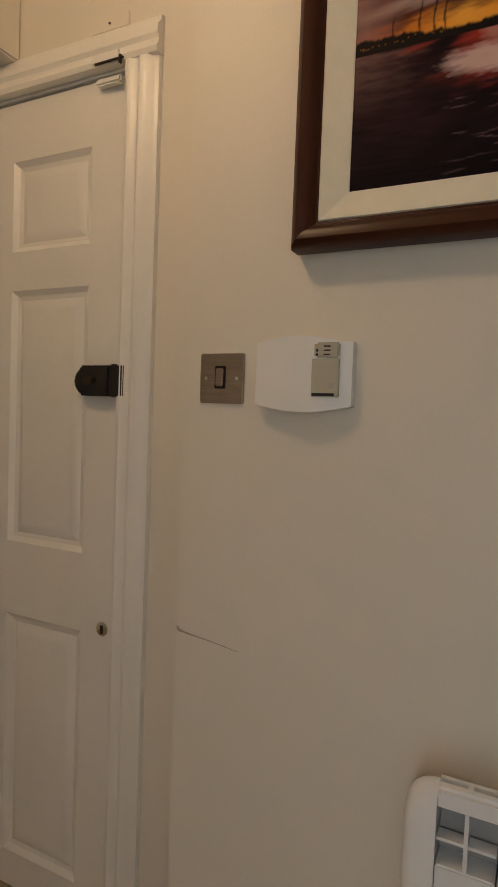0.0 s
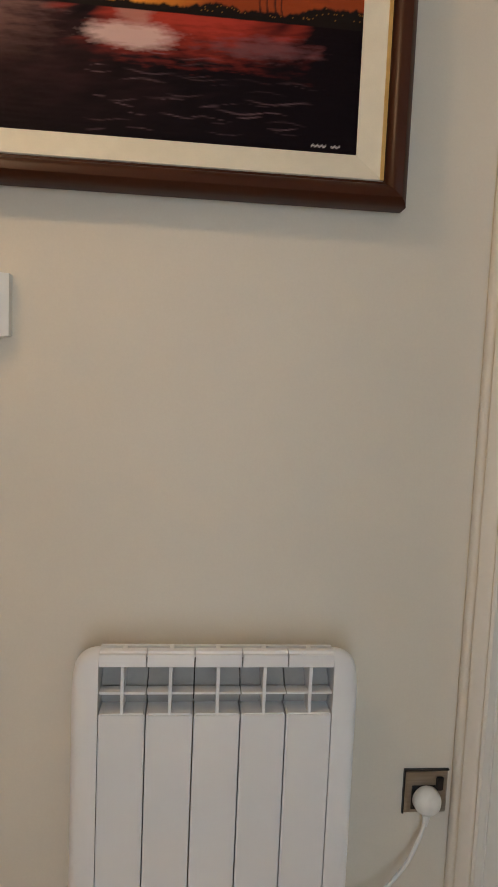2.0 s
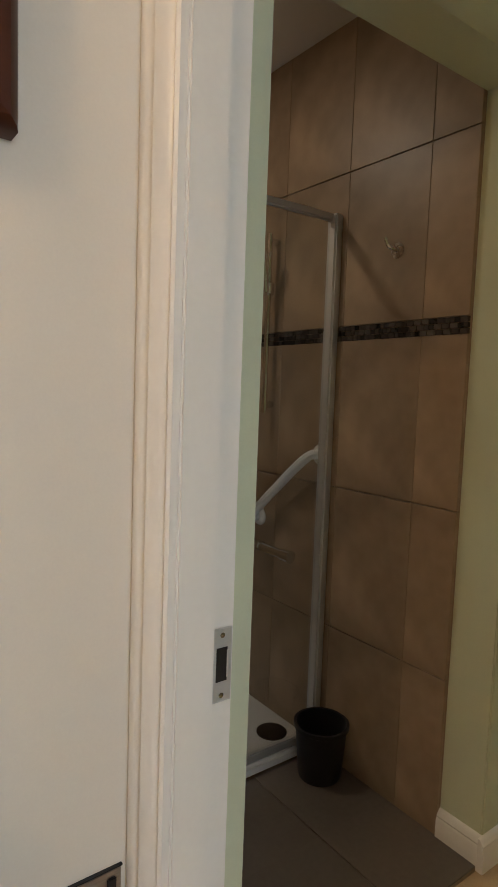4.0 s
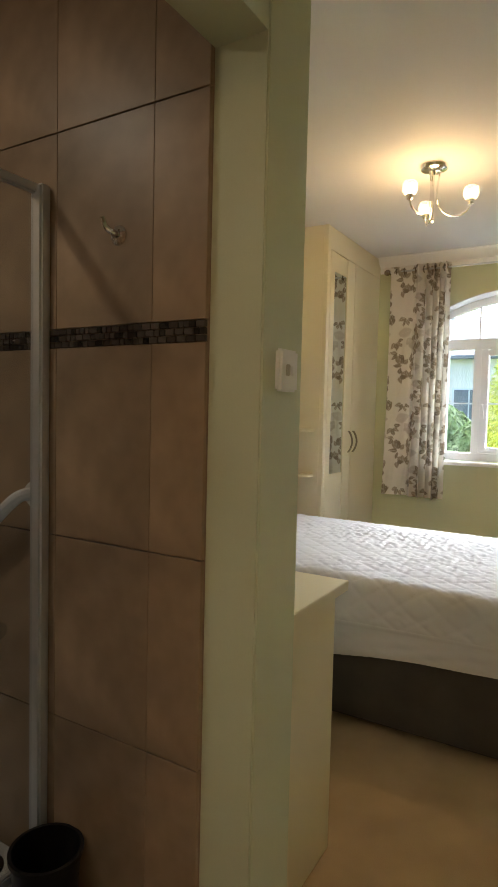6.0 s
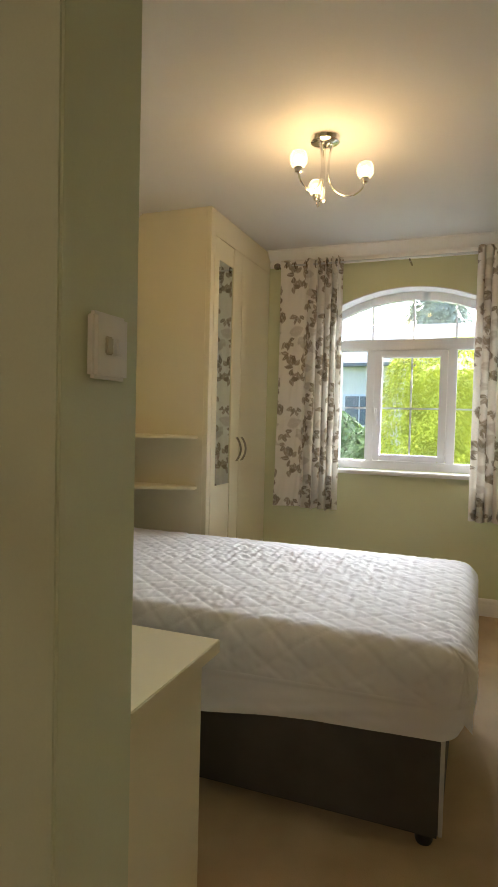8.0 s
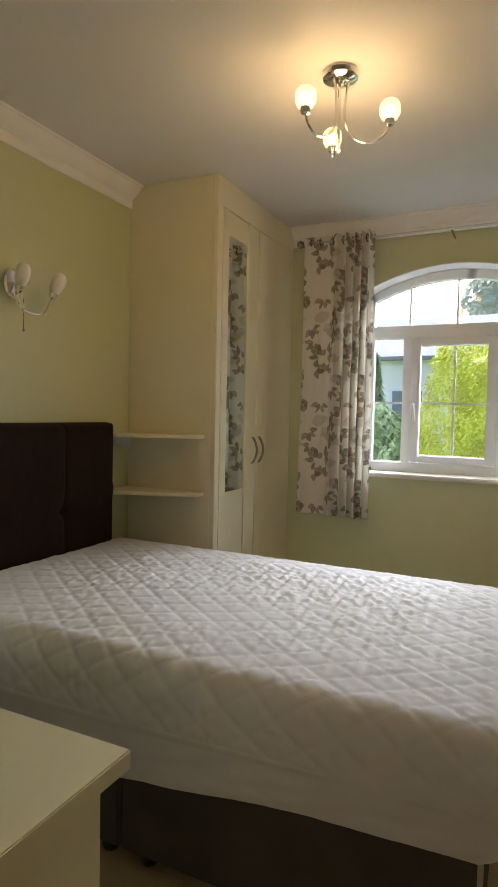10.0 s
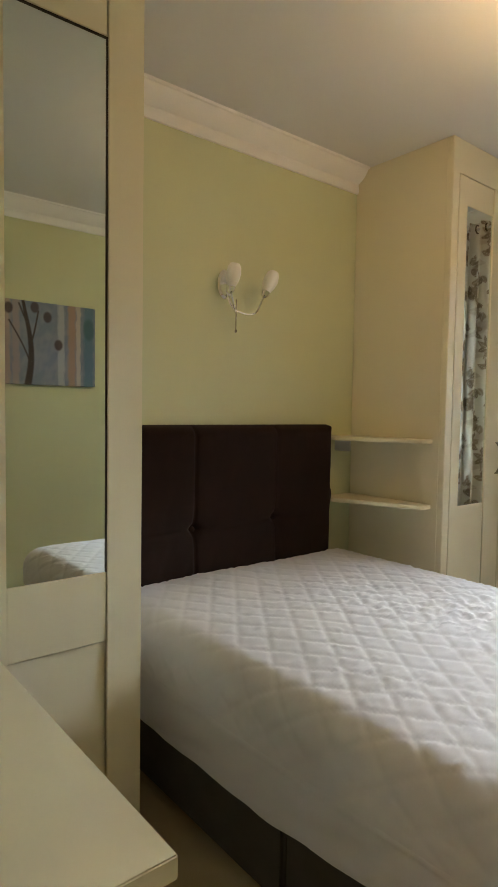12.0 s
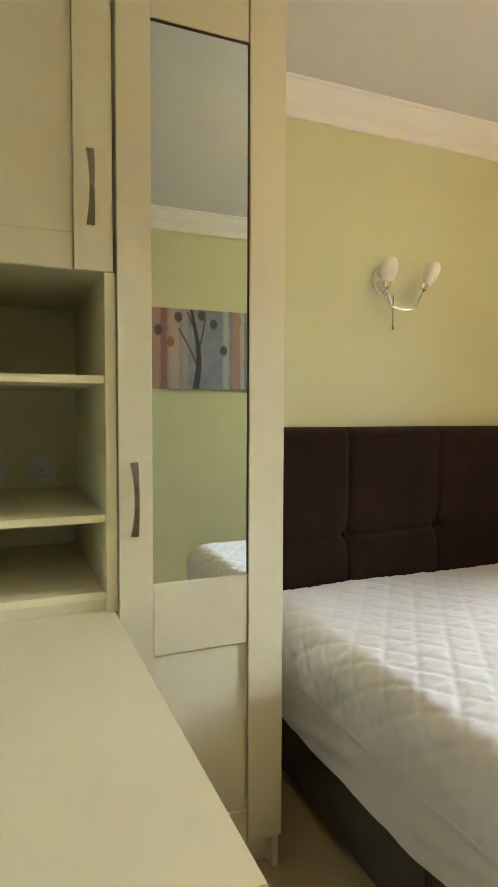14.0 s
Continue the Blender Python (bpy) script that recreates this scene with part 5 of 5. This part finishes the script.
# buttoned headboard
hb = thing("headboard", (3.53, 2.65, 0.36), "dark brown velvet headboard with buttoned tufts", "headboard")
HX0, HX1, HZ0, HZ1 = 2.94, 4.098, 0.365, 1.166
nx, nz = 190, 130
Xh, Zh = np.meshgrid(np.linspace(HX0, HX1, nx), np.linspace(HZ0, HZ1, nz))
e = np.minimum(np.minimum(Xh - HX0, HX1 - Xh), HZ1 - Zh)
puffy = 0.066 * np.sqrt(np.clip(1 - (1 - np.clip(e / 0.045, 0, 1)) ** 2, 0, 1))
tufts = [(3.325, 0.760), (3.745, 0.768)]
dent = np.zeros_like(Xh)
for tx, tz in tufts:
    dent += 0.030 * np.exp(-(((Xh - tx) / 0.020) ** 2 + ((Zh - tz) / 0.020) ** 2)) + 0.012 * np.exp(-(((Xh - tx) / 0.07) ** 2 + ((Zh - tz) / 0.07) ** 2))
    dent += 0.009 * np.exp(-((Xh - tx) / 0.007) ** 2) + 0.002 * np.exp(-((Xh - tx) / 0.03) ** 2)
    dent += 0.006 * np.exp(-((Zh - tz + 0.02 * np.abs(Xh - tx)) / 0.007) ** 2) * np.exp(-np.abs(Xh - tx) / 0.16)
Yh = NORTH - 0.022 - np.maximum(puffy - dent * (e > 0.01), 0) + 0.0015 * waves(Xh * 2, Zh * 2, 51, 5)
xside = 0.010 * (Xh > HX1 - 0.02) * (waves(Zh * 2.4, Zh * 0, 52, 3))
grid_mesh("cushion", np.stack([Xh + xside, Yh, Zh], -1), VELVET, None, hb)
part("board", boxes((HX0 + 0.004, HX1 - 0.004, NORTH - 0.024, NORTH - 0.002, 0.10, HZ1 - 0.004), r=0.004), VELVET, hb)
for tx, tz in tufts:
    part("button", lathe(bmesh.new(), [(0.012, 0), (0.011, 0.005), (0.006, 0.008), (0, 0.009)], pose(tx, NORTH - 0.055, tz, 90), 14), VELVET, hb)

# ---- canvas picture on the south wall ----
ca = thing("canvas_picture", (3.21, SOUTH, 1.355), "wide canvas print of trees in blue and orange bands", "picture")
part("stretcher", boxes((2.805, 3.617, SOUTH, SOUTH + 0.028, 1.355, 1.826), r=0.003), PRINT_EDGE, ca)
U, V = np.meshgrid(np.linspace(0, 1, 240), np.linspace(0, 0.58, 140))
w1, w2 = waves(U * 3, V * 3, 61, 5), waves(U * 20, V * 4, 62, 6)
C = np.zeros(U.shape + (3,)) + np.array((0.20, 0.24, 0.32))
C = lerp(C, (0.30, 0.31, 0.36), soft(w1, -0.3, 0.8) * 0.6)
for x, wd, col in ((0.02, 0.06, (0.20, 0.15, 0.13)), (0.11, 0.05, (0.34, 0.22, 0.16)), (0.19, 0.055, (0.42, 0.25, 0.17)), (0.26, 0.03, (0.26, 0.10, 0.06)), (0.34, 0.05, (0.46, 0.34, 0.27)),
                   (0.42, 0.03, (0.36, 0.30, 0.30)), (0.74, 0.03, (0.42, 0.43, 0.47)), (0.82, 0.035, (0.40, 0.26, 0.18)), (0.87, 0.02, (0.52, 0.44, 0.38)), (0.95, 0.045, (0.10, 0.20, 0.28))):
    C = lerp(C, col, soft(1 - np.abs(U - x + 0.006 * w2) / wd, 0, 0.4) * 0.85)
C = lerp(C, (0.05, 0.12, 0.13), soft(1 - np.hypot((U - 0.95) / 0.05, (V - 0.42) / 0.09), 0, 0.3) * 0.6)
trunk = 0.49 + 0.035 * np.sin(V * 6 + 0.3)
C = lerp(C, (0.055, 0.040, 0.045), soft(1 - np.abs(U - trunk) / (0.030 - 0.030 * V), 0, 0.3))
for sgn, b0, ln, sp in ((-1, 0.14, 0.30, 0.42), (1, 0.28, 0.24, 0.40), (-1, 0.40, 0.16, 0.2)):
    t_ = V - b0
    C = lerp(C, (0.06, 0.045, 0.045), soft(1 - np.abs(U - trunk - sgn * sp * t_) / 0.008, 0, 0.5) * (t_ > 0) * (t_ < ln))
for cx_, cz_ in ((0.37, 0.52), (0.31, 0.34), (0.64, 0.48), (0.55, 0.54), (0.72, 0.29), (0.22, 0.42)):
    C = lerp(C, (0.065, 0.045, 0.05) if cx_ != 0.31 else (0.25, 0.11, 0.06), soft(1 - np.hypot((U - cx_) / 0.035, (V - cz_) / 0.045), 0, 0.3) * 0.9)
grid_mesh("print", np.stack([3.617 - U[:, ::-1] * 0.812, np.full(U.shape, SOUTH + 0.0295), 1.355 + V * 0.812], -1)[:, ::1], PRINT, C, ca)

# ---- outside ----
solid("ground", boxes((-100, 400, -300, 300, -0.6, -0.25)), GRASS, "garden lawn reaching to the houses", "lawn", "structure")


def crown(name, parent, shape, count, size, mat, seed, label=""):
    """Many small leaf blades spread through a volume; shape gives a random place and the way out of it."""
    r = np.random.default_rng(seed)
    verts, faces = [], []
    for i in range(count):
        p, out = shape(r)
        n = np.array(out) + r.normal(0, 0.55, 3)
        n /= np.linalg.norm(n)
        t = np.cross(n, (0.1, 0.2, 1.0)); t /= np.linalg.norm(t)
        c = np.cross(n, t)
        s = size * r.uniform(0.5, 1.3)
        k = len(verts)
        verts += [tuple(p + t * s * 0.35 - c * s * 0.2), tuple(p + c * s * 0.8 + n * s * 0.25), tuple(p - t * s * 0.35 - c * s * 0.2), tuple(p - c * s * 0.6 + n * s * 0.1)]
        faces.append((k, k + 1, k + 2, k + 3))
    me = bpy.data.meshes.new(name)
    me.from_pydata(verts, [], faces)
    me.materials.append(mat)
    ob = new(name, me)
    ob.parent = parent
    ob.matrix_parent_inverse = Matrix.Translation(-parent.location)
    if label:
        tagged(ob, label)
    return ob


def lumpy(cx, cy, z0, rx, ry, h, power, seed):
    rr = np.random.default_rng(seed)
    lumps = [(rr.uniform(0, 6.28), rr.uniform(0, 1), rr.uniform(0.06, 0.20)) for _ in range(26)]

    def shape(r):
        a, t = r.uniform(0, 2 * math.pi), r.uniform(0, 1) ** 0.8
        k = (1 - t ** power) ** (1 / power) * r.uniform(0.82, 1.0)
        for la, lt, ls in lumps:
            d = ((a - la + math.pi) % (2 * math.pi) - math.pi) ** 2 / 0.10 + (t - lt) ** 2 / 0.010
            k += ls * math.exp(-d) * (1 - t)
        out = (math.cos(a), math.sin(a), 0.4 + t)
        return np.array((cx + rx * k * math.cos(a), cy + ry * k * math.sin(a), z0 + h * t)), out
    return shape


def bush(name, x, y, rx, ry, h, mat, count, size, power, seed, label, category):
    th = thing(name, (x, y, -0.25), label, category)
    part("trunk", tube(bmesh.new(), [(x, y, -0.3), (x, y + 0.02, -0.25 + h * 0.5), (x, y, -0.25 + h * 0.85)], (0.07, 0.02)), BARK, th)
    b = bmesh.new()
    lathe(b, [(0.72 * (1 - (k / 12) ** power) ** (1 / power) + 0.001, h * 0.92 * k / 12) for k in range(12)] + [(0, h * 0.93)], Matrix.Identity(4), 26)
    for v in b.verts:
        v.co = Vector((x + v.co.x * rx, y + v.co.y * ry, -0.25 + v.co.z)) + 0.06 * noise.noise_vector(v.co * 4)
    part("inner_crown", b, mat, th)
    crown("crown", th, lumpy(x, y, -0.25, rx, ry, h, power, seed), count, size, mat, seed)
    return th


bush("conifer_hedge", 9.2, 0.95, 0.75, 1.03, 2.50, GOLD_LEAF, 26000, 0.042, 6.0, 71, "broad golden-green conifer with feathery foliage", "conifer")
bush("conifer_hedge", 9.6, -1.2, 0.8, 1.2, 2.45, GOLD_LEAF, 11000, 0.048, 5.0, 72, "broad golden-green conifer with feathery foliage", "conifer")
bush("cypress", 14.0, 3.75, 0.32, 0.32, 2.75, GREEN_LEAF, 2500, 0.10, 1.3, 73, "slim dark green columnar cypress", "conifer")
bush("shrub", 11.2, 3.1, 0.7, 0.9, 1.65, SHRUB_LEAF, 3500, 0.09, 2.2, 74, "rounded light green garden shrub", "shrub")
bush("shrub", 10.6, 2.35, 0.5, 0.6, 1.35, SHRUB_LEAF, 2500, 0.09, 2.2, 75, "rounded light green garden shrub", "shrub")
bush("tree", 38.0, 3.2, 3.0, 2.6, 10.0, FAR_LEAF, 5000, 0.30, 2.2, 76, "tall green tree behind the houses, its leaves paled for haze", "tree")
house = thing("house", (27.0, 3.0, -0.25), "white rendered terraced house with a grey slate roof", "house")
part("wall", boxes((25.0, 32.0, -14.0, 20.0, -0.3, 3.45)), RENDERED, house)
part("roof", prism(bmesh.new(), [(24.6, 3.40), (24.6, 3.52), (28.5, 5.55), (32.4, 3.52), (32.4, 3.40)], "y", -14.3, 20.3), SLATE, house)
for y in (-9.5, -5.5, -1.5, 2.5, 5.2, 9.2, 13.2):
    w_ = part("window", boxes((24.93, 25.0, y - 0.65, y + 0.65, 1.0, 2.3), r=0.01), UPVC, house)
    part("pane", boxes((24.91, 24.935, y - 0.56, y - 0.03, 1.08, 2.22)), DARK_PANE, w_)
    part("pane", boxes((24.91, 24.935, y + 0.03, y + 0.56, 1.08, 2.22)), DARK_PANE, w_)

# ---- tiles, each a piece of its own ----
def piece(name, mesh, place, parent):
    ob = new(name, mesh)
    ob.location = place
    ob.parent = parent
    return ob


part_wall = bpy.data.objects["wall_partition"]
TY = [(REVEAL, 1.490)] + [(1.490 + 0.298 * k, 1.788 + 0.298 * k) for k in range(4)]
TZ = [(BATH_FLOOR, 0.4455), (0.4475, 0.900), (0.902, 1.357), (1.403, 1.865), (1.867, BATH_CEIL)]
grout_b = boxes((PART_X0 - 0.006, PART_X0 - 0.0005, REVEAL, 2.72, BATH_FLOOR, BATH_CEIL))
part("tile_bed", grout_b, GROUT, part_wall, "brown grout behind the wall tiles")
for z0, z1 in TZ:
    for wide in (0.143, 0.298):
        me = mesh_of("tile", boxes((-0.010, 0.0, 0.0006, wide - 0.0006, 0.0006, z1 - z0 - 0.0006), r=0.001, seg=1), TILE, 0)
        for y0, y1 in TY:
            if abs(y1 - y0 - wide) < 0.01:
                piece("tile", me, (PART_X0 - 0.005, y0, z0), part_wall)
mb = mesh_of("mosaic_tile", boxes((-0.010, 0.0, 0.0008, 0.0142, 0.0008, 0.0142), r=0.001, seg=1), MOSAIC, 0)
mb2 = mesh_of("mosaic_tile", boxes((-0.010, 0.0, 0.0008, 0.0242, 0.0008, 0.0142), r=0.001, seg=1), MOSAIC, 0)
rnd = random.Random(4)
for k in range(3):
    y = REVEAL + 0.002
    while y < 2.60:
        wide = rnd.random() < 0.45
        piece("mosaic_tile", mb2 if wide else mb, (PART_X0 - 0.005, y, 1.3575 + 0.015 * k), part_wall)
        y += 0.025 if wide else 0.015
bath_floor = bpy.data.objects["floor_bathroom"]
for x0, x1 in ((0.97, 1.57), (1.57, 1.84)):
    fm = mesh_of("floor_tile", boxes((0.0015, x1 - x0 - 0.0015, 0.0015, 0.2985, -0.006, 0.0), r=0.001, seg=1), FLOOR_TILE, 0)
    for y in (1.2225, 1.5225):
        piece("floor_tile", fm, (x0, y - 0.006 if y > 1.5 else y, BATH_FLOOR), bath_floor)
